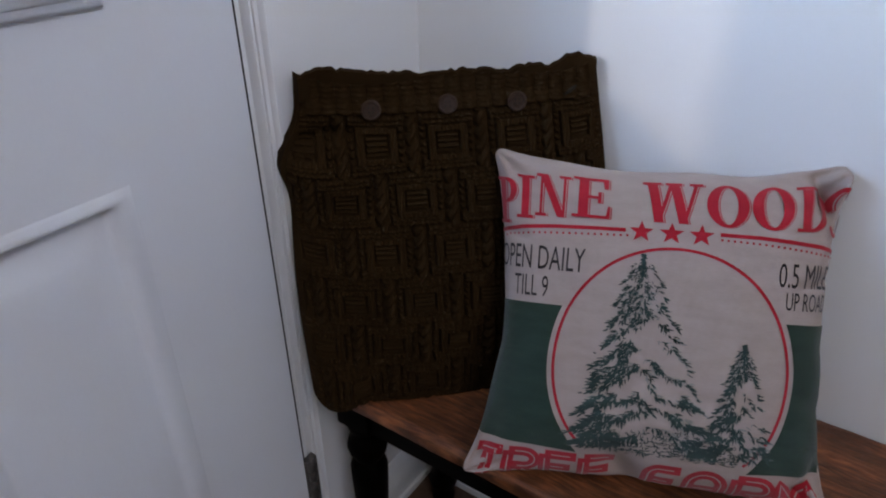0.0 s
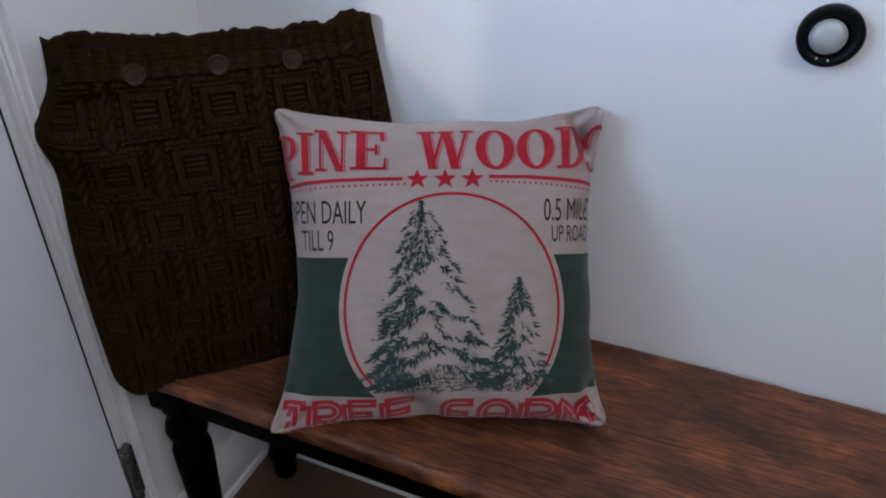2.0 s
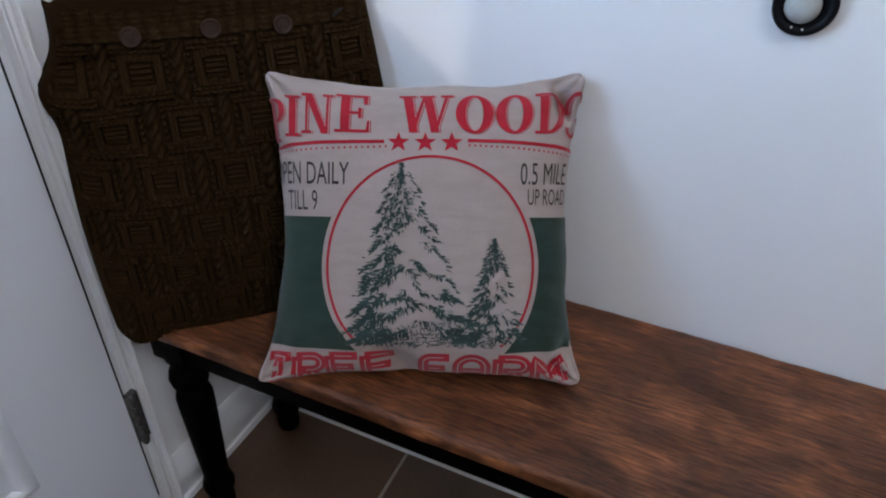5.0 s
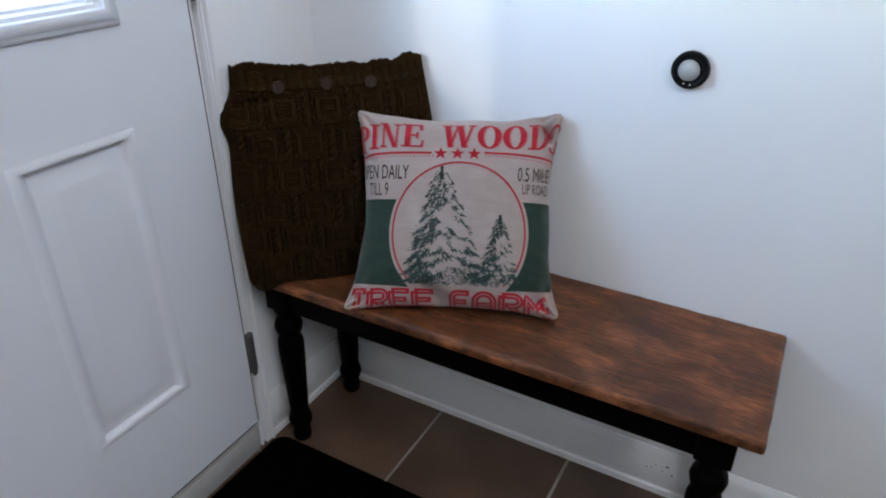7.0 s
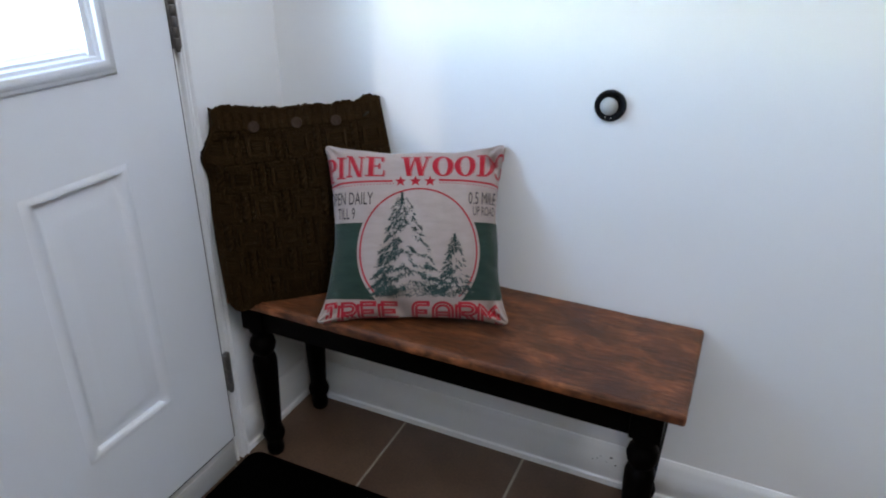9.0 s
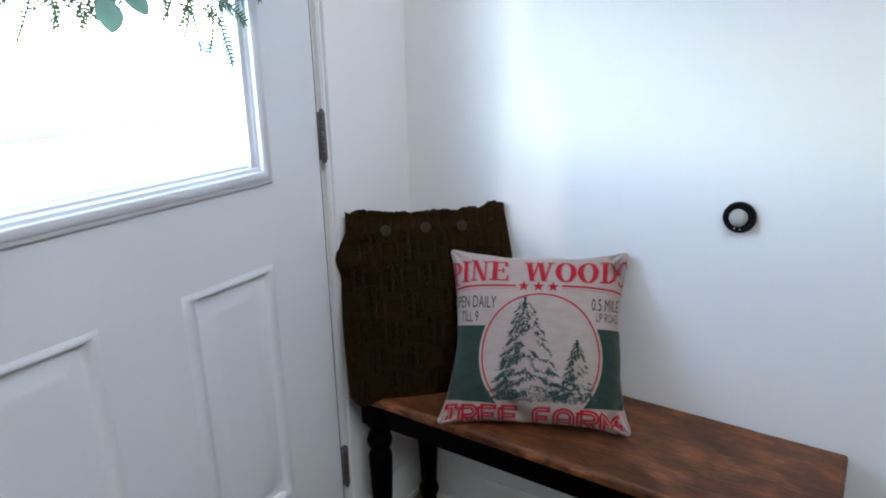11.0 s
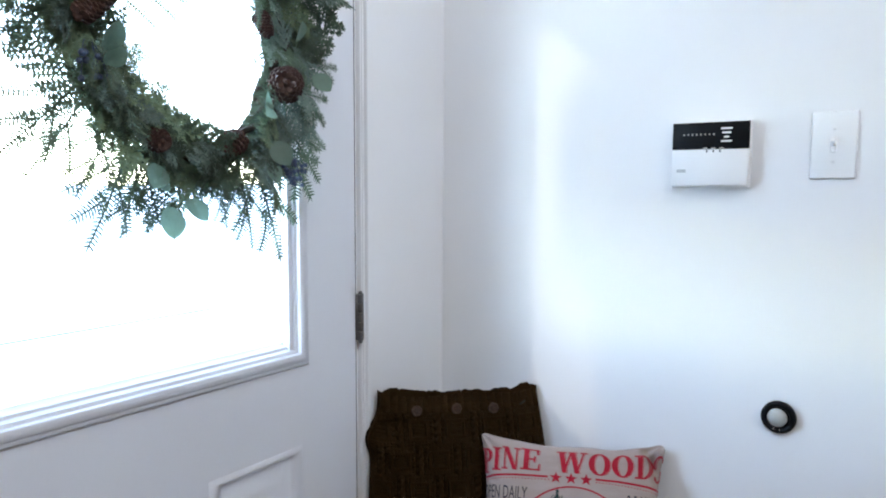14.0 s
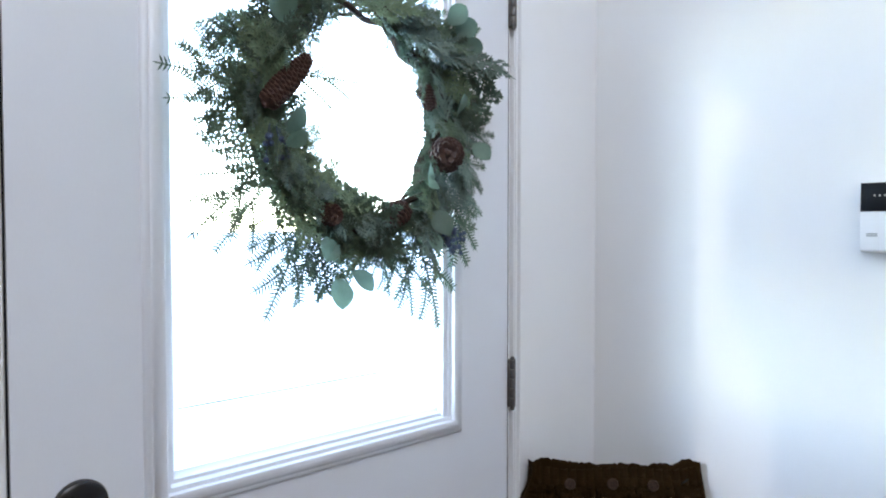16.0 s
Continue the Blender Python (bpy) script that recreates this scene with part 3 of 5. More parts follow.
def knit_body():
    bm = bmesh.new()
    NU, NH, HT = 360, 400, 0.410
    def outline(h):
        k = h / HT
        left = -0.216 - 0.010 * math.sin(math.pi * min(1, k * 1.1)) + 0.012 * k * k - 0.018 * math.exp(-((k - 0.80) / 0.08) ** 2)
        if k > 0.86:
            left += 0.004 * min(1, (k - 0.86) / 0.08)
        if k < 0.08:
            left += 0.02 * (1 - k / 0.08) ** 2
        right = 0.198 + 0.006 * math.sin(math.pi * k) - 0.015 * max(0, k - 0.55) / 0.45
        return left, right
    def mid(h):
        return 0.285 - 0.090 * (h / HT)
    def sag(s):
        return 0.017 * abs(s) ** 5 + 0.0025 * math.sin(5 * s + 1)
    def hang(u, h, n):
        p = knit_place(u, h, n)   # the corner past the seat edge hangs a little
        p.z -= min(0.028, max(0.0, (BY0 + 0.006 - p.y) * 1.1)) * max(0.0, 1 - h / 0.12)
        return p
    front, back = [], []
    for j in range(NH + 1):
        k = j / NH
        rf, rb = [], []
        for i in range(NU + 1):
            s = -1 + 2 * i / NU
            h = k * (HT + (0.008 * (1 - s * s) + sag(s) + 0.0022 * noise.noise(Vector((s * 26, 4.1, 0)))) * k ** 6 + (0.008 * (1 - s * s) + sag(s)) * (k * k - k ** 6))
            hb = k * (HT + k * k * (0.005 + 0.017 * abs(s) ** 5 + 0.004 * noise.noise(Vector((s * 4, 0.3, 0))) + 0.0055 * noise.noise(Vector((s * 23, 0.7, 0))) + 0.007 * math.exp(-((s - 0.84) / 0.09) ** 2) + 0.009 * math.exp(-((s + 0.70) / 0.2) ** 2)))
            l, r = outline(h)
            u = (l + r) / 2 + s * (r - l) / 2
            puff = max(0.0, 1 - abs(s) ** 3.2) ** 0.6 * (0.020 + 0.040 * math.sin(math.pi * min(1.0, k * 1.02 + 0.03)) ** 0.7)
            soft = 0.004 * noise.noise(Vector((u * 9, h * 9, 2.0))) + 0.0015 * noise.noise(Vector((u * 28, h * 28, 5.0)))
            soft += 0.016 * math.exp(-((u + 0.175) / 0.05) ** 2 - ((h - 0.312) / 0.028) ** 2) - 0.013 * math.exp(-((u + 0.18) / 0.06) ** 2 - ((h - 0.358 - 0.15 * (u + 0.18)) / 0.010) ** 2)
            edge = min(1.0, (1 - abs(s)) * 9)
            rf.append(bm.verts.new(hang(u, max(0.002, h), mid(h) + puff + (soft + 1.65 * knit_relief(u, h) * min(1.0, 0.15 + h / 0.03)) * edge)))
            if 0 < i < NU and i % 5 == 0 or i in (0, NU):
                if i in (0, NU):
                    rb.append(rf[-1])
                else:
                    rb.append(bm.verts.new(knit_place(u, max(0.002, hb), max(mid(h) - puff * 0.9, 0.02 + abs(u + 0.005) * 1.0))))
        front.append(rf)
        back.append(rb)
    for a, b in zip(front, front[1:]):
        for i in range(NU):
            bm.faces.new((a[i], a[i + 1], b[i + 1], b[i]))
    for j in range(NH):
        for i in range(len(back[0]) - 1):
            bm.faces.new((back[j][i], back[j + 1][i], back[j + 1][i + 1], back[j][i + 1]))
    # lips of the open top turned inwards
    for rowv, sign in ((front[-1], -1), (back[-1], 1)):
        inner = [bm.verts.new(v.co + KN * 0.007 * sign + Vector((0, 0, -0.002))) for v in rowv]
        deep = [bm.verts.new(v.co + KN * 0.008 * sign + Vector((0, 0, -0.03))) for v in rowv]
        for i in range(len(rowv) - 1):
            bm.faces.new((rowv[i], rowv[i + 1], inner[i + 1], inner[i]))
            bm.faces.new((inner[i], inner[i + 1], deep[i + 1], deep[i]))
    # closed underside
    ends = back[0]
    fr = front[0]
    for i in range(len(ends) - 1):
        bm.faces.new([fr[min(NU, i * 5 + q)] for q in range(6)] + ([ends[i + 1]] if ends[i + 1] is not fr[min(NU, i * 5 + 5)] else []) + ([ends[i]] if ends[i] is not fr[i * 5] else []))
    return bm


knit = thing("throw_pillow", knit_place(0, 0, 0.27), "dark olive-brown cable-knit cushion with three buttons", "cushion")
part("cover", knit_body(), KNIT, knit, "cable-knit wool cover with ribbed open top")
for u, h, n in ((-0.112, 0.389, 0.2325), (-0.020, 0.391, 0.2345), (0.067, 0.388, 0.2335)):
    m = Matrix.Translation(knit_place(u, h, n)) @ KN.to_track_quat("Z", "Y").to_matrix().to_4x4() @ pose(0, 0, 0, -10)
    bm = lathe([(0.0092, -0.004), (0.0116, -0.001), (0.0122, 0.0012), (0.0112, 0.0027), (0.0094, 0.0026), (0.0078, 0.0010), (0.004, 0.0010)], 30, m)
    button = part("button", bm, BUTTON, knit, "round brown four-hole button")
    # raised dark pegs in place of open thread holes
    bm = bmesh.new()
    for dx, dy in ((-1, -1), (1, -1), (1, 1), (-1, 1)):
        lathe([(0.0012, 0.0006), (0.0012, 0.0016)], 8, m @ Matrix.Translation((dx * 0.0026, dy * 0.0026, 0)), bm)
    part("thread_hole", bm, BUTTONHOLE, button)
# solid dark lens drawn for the shade inside the empty buttonhole
bm = lathe([(0.0006, -0.002), (0.0095, 0.0), (0.0006, 0.002)], 14, Matrix.Translation(knit_place(0.141, 0.393, 0.2195)) @ KN.to_track_quat("Z", "Y").to_matrix().to_4x4() @ pose(0, 0, 0, 0, 0, 35) @ Matrix.Diagonal((1, 0.3, 1, 1)))
part("buttonhole", bm, BUTTONHOLE, knit, "dark lens standing for the shade in an empty buttonhole")


# ---- printed cushion ----
HALF = 0.199
PX = Vector((0.362, 0.158, 0.004)).normalized()
PY0 = Vector((-0.079, 0.180, 0.335)).normalized()
PZ = PX.cross(PY0).normalized()
PY = PZ.cross(PX)
PC = Vector((0.434, -0.171, 0.676))
PFRAME = Matrix((PX, PY, PZ)).transposed().to_4x4()
PFRAME.translation = PC


def puffed(s, t, side=1):
    """A point of the cushion: s to the right, t up, both -1 to 1; side 1 front, -1 back."""
    s, t = max(-1.0, min(1.0, s)), max(-1.0, min(1.0, t))
    raw_s, raw_t = s, t
    rc = 0.10
    ex, ey = max(0.0, abs(s) - 1 + rc), max(0.0, abs(t) - 1 + rc)
    if ex > 0 and ey > 0:   # rounded corners
        k = max(ex, ey) / math.hypot(ex, ey)
        s, t = math.copysign(1 - rc + ex * k, s), math.copysign(1 - rc + ey * k, t)
    x = HALF * s * (1 - (0.135 if s < 0 else 0.105) * (1 - abs(t) ** 1.8) * (0.35 * s * s + 0.65 * s ** 6))
    y = HALF * t * (1 - (0.118 if t > 0 else 0.085) * (1 - abs(s) ** 2.8) * t * t)
    k = 1.0
    ear = (abs(s * t) / 0.944) ** 6
    x, y = x * k + math.copysign(0.010 if t < 0 else 0.004, s) * ear, y * k + math.copysign(0.002, t) * ear
    y += 0.0045 * noise.noise(Vector((s * 2.6, 5.2, 0))) * max(0.0, t) ** 5 + 0.003 * noise.noise(Vector((s * 4.0, 9.2, 0))) * max(0.0, -t) ** 5
    x += 0.0045 * noise.noise(Vector((3.3, t * 2.8, 0))) * abs(s) ** 5 * (1 - t ** 4)
    s, t = raw_s, raw_t
    body = ((1 - s ** 4) * (1 - t ** 4)) ** 0.50
    body = 0.45 * body + 0.55 * ((1 - abs(s) ** (3.2 if s > 0 else 2.5)) * (1 - abs(t) ** (2.3 if t > 0 else 4.4))) ** 0.55
    z = 0.064 * body * side
    # puckers that run in from the corners
    for cs, ct, amp, ph in ((1, 1, 0.0060, 0.4), (-1, 1, 0.0045, 2.0), (1, -1, 0.0065, 3.4), (-1, -1, 0.0055, 5.0)):
        ds, dt = 1 - s * cs, 1 - t * ct
        r = math.hypot(ds, dt)
        z += side * amp * math.exp(-(r / 0.34) ** 2) * min(1.0, r / 0.12) * min(1.0, 5 * body) * math.cos(9 * math.atan2(dt, ds) + ph)
    fold = 0.0035 * noise.noise(Vector((s * 2.2, t * 2.2, 3.1))) + 0.0016 * noise.noise(Vector((s * 6, t * 6, 8.1)))
    z += fold * min(1, 4 * body)
    # dimple at the bottom seam, tucked corner at the upper right, puckers at lower corners
    if side > 0:
        z -= 0.030 * math.exp(-((s + 0.16 + 0.4 * (t + 0.83)) / 0.11) ** 2 - ((t + 0.88) / 0.13) ** 2)
        z -= 0.030 * math.exp(-((s - 0.87 + 0.35 * (t - 0.80)) / 0.05) ** 2 - ((t - 0.80) / 0.15) ** 2)
        z += 0.016 * math.exp(-((s - 0.96) / 0.045) ** 2 - ((t - 0.90) / 0.09) ** 2)
        z += 0.0022 * math.exp(-(1 - max(abs(s), abs(t))) / 0.05) * noise.noise(Vector((s * 13, t * 13, 1.7)))
        z -= 0.018 * math.exp(-((s - 0.84 - 0.6 * (t + 0.84)) / 0.05) ** 2 - ((t + 0.82) / 0.12) ** 2)
        z -= 0.007 * math.exp(-((t - 0.30 - 0.25 * (s - 0.8)) / 0.035) ** 2 - ((s - 0.88) / 0.14) ** 2)
        z -= 0.006 * math.exp(-((t + 0.35 + 0.2 * (s - 0.8)) / 0.04) ** 2 - ((s - 0.90) / 0.12) ** 2)
        z -= 0.006 * math.exp(-((t - 0.45 + 0.3 * (s + 0.8)) / 0.04) ** 2 - ((s + 0.90) / 0.12) ** 2)
        z -= 0.006 * math.exp(-((s + 0.93) / 0.05) ** 2 - ((t + 0.86) / 0.05) ** 2)
        z -= 0.004 * math.exp(-((s - 0.95) / 0.06) ** 2 - ((t + 0.02) / 0.08) ** 2)
    k = max(0.0, s - 0.70) * max(0.0, t - 0.62) * 11
    z -= 0.002 * k
    k = max(0.0, -s - 0.7) * max(0.0, -t - 0.7) * 11
    z += 0.02 * k
    return Vector((x, y, z))


def cushion_body():
    bm = bmesh.new()
    N = 170
    fr, bk = [], []
    for j in range(N + 1):
        a, b = [], []
        for i in range(N + 1):
            s, t = (math.sin(math.pi / 2 * (-1 + 2 * q / N)) * 0.5 + (-1 + 2 * q / N) * 0.5 for q in (i, j))
            a.append(bm.verts.new(puffed(s, t)))
            b.append(a[-1] if i in (0, N) or j in (0, N) else bm.verts.new(puffed(s, t, -1)))
        fr.append(a), bk.append(b)
    for j in range(N):
        for i in range(N):
            bm.faces.new((fr[j][i], fr[j][i + 1], fr[j + 1][i + 1], fr[j + 1][i]))
            bm.faces.new((bk[j][i], bk[j + 1][i], bk[j + 1][i + 1], bk[j][i + 1]))
    return bm


pillow = thing("throw_pillow", PFRAME, "beige canvas cushion printed with snowy spruces and red lettering", "cushion")


def pillow_part(name, bm, mat, label=""):
    ob = link(name, bm, mat, True, recalc=(name == "cover"))
    ob.parent = pillow
    return tagged(ob, label) if label else ob


pillow_part("cover", cushion_body(), BEIGE, "beige canvas cover")


def printed(name, strips, mat, label="", lift=1):
    """Lays ink on the cushion: strips are rows of (left, right) points in metres on the flat cloth, cut fine and set just above it."""
    bm = bmesh.new()
    for rows in strips:
        fine = [rows[0]]
        for (a0, b0), (a1, b1) in zip(rows, rows[1:]):
            k = max(1, int(max(math.dist(a0, a1), math.dist(b0, b1)) / 0.006))
            for q in range(1, k + 1):
                f = q / k
                fine.append((tuple(x + (y - x) * f for x, y in zip(a0, a1)), tuple(x + (y - x) * f for x, y in zip(b0, b1))))
        w = max(1, int(max(math.dist(a, b) for a, b in fine) / 0.006))
        prev = None
        for a, b in fine:
            line = []
            for q in range(w + 1):
                s, t = ((x + (y - x) * q / w) / HALF for x, y in zip(a, b))
                if max(abs(s), abs(t)) > 0.997:
                    s, t = max(-0.997, min(0.997, s)), max(-0.997, min(0.997, t))
                p = puffed(s, t)
                nrm = (puffed(s + 0.004, t) - puffed(s - 0.004, t)).cross(puffed(s, t + 0.004) - puffed(s, t - 0.004)).normalized()
                line.append(bm.verts.new(p + nrm * (0.0006 + 0.0003 * lift)))
            if prev:
                for q in range(w):
                    bm.faces.new((prev[q], prev[q + 1], line[q + 1], line[q]))
            prev = line
    bmesh.ops.recalc_face_normals(bm, faces=bm.faces)
    return pillow_part(name, bm, mat, label)


def arc(cx, cy, ro, ri, a0, a1, n=28):
    """Ring sector with (rx, ry) radii, as one strip."""
    return [((cx + ro[0] * math.cos(a), cy + ro[1] * math.sin(a)), (cx + ri[0] * math.cos(a), cy + ri[1] * math.sin(a))) for a in (radians(a0 + (a1 - a0) * k / n) for k in range(n + 1))]


def rect(x0, x1, y0, y1):
    return [((x0, y0), (x1, y0)), ((x0, y1), (x1, y1))]


def slant(b0, b1, y0, t0, t1, y1):
    return [((b0, y0), (b1, y0)), ((t0, y1), (t1, y1))]


def stroke(points, w):
    out = []
    for i, p in enumerate(points):
        a, b = points[max(i - 1, 0)], points[min(i + 1, len(points) - 1)]
        d = math.hypot(b[0] - a[0], b[1] - a[1]) or 1
        nx, ny = -(b[1] - a[1]) / d * w / 2, (b[0] - a[0]) / d * w / 2
        out.append(((p[0] + nx, p[1] + ny), (p[0] - nx, p[1] - ny)))
    return out


SERIF = {
    "P": (0.66, [rect(.12, .32, 0, 1), rect(0, .44, 0, .07), rect(0, .34, .93, 1), arc(.32, .72, (.36, .28), (.16, .21), -90, 90)]),
    "I": (0.44, [rect(.12, .32, 0, 1), rect(0, .44, 0, .07), rect(0, .44, .93, 1)]),
    "N": (0.90, [rect(.12, .19, 0, 1), slant(.60, .80, 0, .08, .30, 1), rect(.72, .79, 0, 1), rect(0, .31, 0, .07), rect(0, .22, .93, 1), rect(.60, .90, .93, 1)]),
    "E": (0.74, [rect(.12, .32, 0, 1), rect(0, .70, 0, .07), rect(0, .66, .93, 1), rect(.30, .56, .465, .535), slant(.66, .74, 0, .70, .74, .30), slant(.62, .70, .72, .58, .70, 1), rect(.50, .57, .36, .64)]),
    "W": (1.16, [slant(.24, .42, 0, .08, .28, 1), slant(.28, .36, 0, .52, .59, 1), slant(.70, .88, 0, .50, .70, 1), slant(.76, .83, 0, 1.0, 1.07, 1), rect(0, .36, .93, 1), rect(.44, .76, .93, 1), rect(.90, 1.16, .93, 1)]),
    "O": (0.86, [arc(.43, .5, (.43, .52), (.20, .45), 0, 360, 48)]),
    "D": (0.82, [rect(.12, .32, 0, 1), rect(0, .34, 0, .07), rect(0, .34, .93, 1), arc(.32, .5, (.48, .5), (.27, .43), -90, 90)]),
    "S": (0.62, [arc(.31, .73, (.29, .28), (.15, .20), 10, 230, 30), arc(.31, .27, (.31, .28), (.16, .20), 50, -170, 30)]),
}


def lettering(text, starts, base, height, shift=(0, 0)):
    strips = []
    for ch, (x0, width, dy) in zip(text, starts):
        adv, shapes = SERIF[ch]
        for rows in shapes:
            strips.append([tuple((x0 + p[0] / adv * width + shift[0], base + dy + p[1] * height + shift[1]) for p in pair) for pair in rows])
    return strips


# letters: left edge, width and drop along the slightly bowed top line
S = 0.398 / 567   # printed sheet: metres for one unit of the layout below, middle at (853, 482)
def lx(x): return (x - 853) * S
def ly(y): return (482 - y) * S
HEAD = [("P", 569, 40, 332), ("I", 611, 31, 322), ("N", 645, 57, 316), ("E", 706, 60, 312), ("W", 815, 92, 311), ("O", 911, 64, 311), ("O", 979, 64, 311), ("D", 1047, 62, 312), ("S", 1108, 32, 319)]
starts = [(lx(x), w * S, ly(y)) for _, x, w, y in HEAD]
word = "".join(h[0] for h in HEAD)
for ch, st in zip(word, starts):
    printed("letter", lettering(ch, [st], 0, 78 * S, (0.0021, -0.0002)), REDPRINT, "red drop line of a letter", 1)
    printed("letter", lettering(ch, [st], 0, 78 * S, (0.0010, -0.0001)), BEIGE, "thin light gap beside a letter", 2)
    printed("letter", lettering(ch, [st], 0, 78 * S), REDPRINT, "red serif capital " + ch, 3)
# rule, dots and stars
bars = [stroke([(lx(x), ly(y)) for x, y in ((570, 345), (620, 337), (680, 332), (740, 329), (792, 328))], 0.0046),
        stroke([(lx(x), ly(y)) for x, y in ((932, 325), (990, 326), (1040, 330), (1090, 335), (1135, 343))], 0.0046)]
for b in bars:
    printed("rule", [b], REDPRINT, "red rule", 1)
dots = []
for k in range(22):
    for x0, x1, ya, yb in ((585, 795, 353, 337), (935, 1130, 334, 352)):
        x, y = lx(x0 + (x1 - x0) * k / 21), ly(ya + (yb - ya) * (k / 21) ** (0.6 if x0 < 800 else 1.6))
        dots.append(rect(x - 0.0012, x + 0.0012, y - 0.0012, y + 0.0012))
tagged(printed("dotted_line", dots, REDPRINT, "red dotted line", 1), kind="stuff")
for x in (816, 861, 905):
    cx, cy = lx(x), ly(329)
    pts = [((0.0135 if k % 2 == 0 else 0.0056) * math.sin(math.pi * k / 5), (0.0135 if k % 2 == 0 else 0.0056) * math.cos(math.pi * k / 5)) for k in range(11)]
    printed("star", [[((cx, cy), (cx + a, cy + b)) for a, b in pts]], REDPRINT, "red star", 1)
# red arch
CX, CY, CR = lx(872), ly(546), 194 * S
printed("arch", [arc(CX, CY, (CR * 0.925, CR), (CR * 0.925 - 0.0034, CR - 0.0034), -47, 227, 90)], REDPRINT, "thin red arch", 1)
# green side panels that follow the arch
for side, y_top in ((-1, 460), (1, 457)):
    rows = []
    for k in range(41):
        y = ly(y_top + (694 - y_top) * k / 40)
        near = CX + side * 0.925 * (math.sqrt(max(0.0, (CR + 0.0060) ** 2 - (y - CY) ** 2)))
        rows.append(((near, y + (0.0 if k < 36 else -0.0011 * (k - 36))), (side * HALF * 0.999, y + (0.0 if k < 36 else 0.0008 * (k - 36)))))
    printed("side_panel", [rows], GREENPRINT, "dark green printed panel", 1)


def spruce(tip, base, half, levels, seed, count, lean=0.0, lopsided=0.18):
    """Brushed snow-laden spruce: drooping boughs at uneven heights, dark needles under pads of bare snow."""
    rng = random.Random(seed)
    ink, grey = [], []
    (tx, ty), by = tip, base
    tall = ty - by

    def dab(x, y, a, n, b, pale=False):
        dx, dy = math.cos(a), math.sin(a)
        ring = [((x, y),) * 2]
        for g, q in ((0.3, 1.0), (0.65, 0.8)):
            px, py = x + dx * n * g, y + dy * n * g
            ring.append(((px - dy * b * q / 2, py + dx * b * q / 2), (px + dy * b * q / 2, py - dx * b * q / 2)))
        ring.append(((x + dx * n, y + dy * n),) * 2)
        (grey if pale else ink).append(ring)

    def fall(f, k):
        """Where a spot lies between the tops of two boughs, 0 to 1; the boughs of both sides start at their own heights."""
        side = 1.7 if f > 0 else 0.0
        wave = 0.9 * noise.noise(Vector((f * 1.6 + side, k * 5, seed))) + 0.35 * noise.noise(Vector((f * 5, k * 14, seed + 4)))
        return (levels * k ** 0.85 - 1.3 * abs(f) ** 1.3 + wave + side * 0.3) % 1.0

    ink.append(stroke([(tx, ty), (tx, ty - 0.012), (tx + 0.0005, ty - 0.03)], 0.0016))
    for _ in range(70):   # dense leader
        q = rng.random()
        dab(tx, ty - tall * 0.11 * q, -math.pi / 2 + rng.choice((-1, 1)) * rng.uniform(0.3, 1.4), rng.uniform(0.003, 0.004 + 0.004 * q), 0.0013)
    made = 0
    while made < count:
        k, f = rng.random() ** 0.62, rng.uniform(-1, 1)
        if k < 0.05:
            continue
        ph = fall(f, k)
        cx = tx + lean * k
        edge = 0.80 + 0.26 * ph + 0.10 * noise.noise(Vector((k * 22, 3.0 if f > 0 else 8.0, seed)))
        x = cx + half * (0.05 + 0.95 * k ** 0.88) * edge * f
        y = ty - tall * k
        snow = noise.noise(Vector((f * 2.2 + 7, k * 8, seed + 1.5)))
        lit = 0.46 + lopsided * math.tanh(3.2 * (f + 0.12)) + 0.60 * snow - (0.25 if k < 0.3 else 0.0) + (0.12 if 0.35 < k < 0.9 and f > -0.3 else 0.0)
        tipped = abs(f) > 0.72
        if ph < lit - (0.16 if tipped else 0.0) or rng.random() < 0.10:
            continue
        made += 1
        sg = 1 if f > 0 else -1
        a = (0 if sg > 0 else math.pi) - sg * rng.uniform(-0.15, 0.85) if tipped or rng.random() < 0.3 else -math.pi / 2 + sg * rng.uniform(-0.35, 1.0)
        z = 0.55 + 0.5 * k
        pale = rng.random() < (0.42 if f > 0.0 and k > 0.4 else 0.12)
        dab(x, y, a, rng.uniform(0.0045, 0.0120) * z, rng.uniform(0.0012, 0.0030) * z, pale)
    return ink, grey


ink, grey = spruce((lx(822), ly(366)), ly(682), 0.079, 9.5, 3, 2450, 0.012)
tagged(printed("tree_print", grey, SNOWPRINT, "soft grey shading of the large spruce", 1), kind="stuff")
tagged(printed("tree_print", ink, TREEPRINT, "large snow-laden spruce in dark green ink", 2), kind="stuff")
ink, grey = spruce((lx(980), ly(492)), ly(672), 0.036, 7.5, 8, 850, 0.0, 0.05)
tagged(printed("tree_print", grey, SNOWPRINT, "soft grey shading of the small spruce", 1), kind="stuff")
tagged(printed("tree_print", ink, TREEPRINT, "small snow-laden spruce in dark green ink", 2), kind="stuff")
rng = random.Random(5)
scrub = []
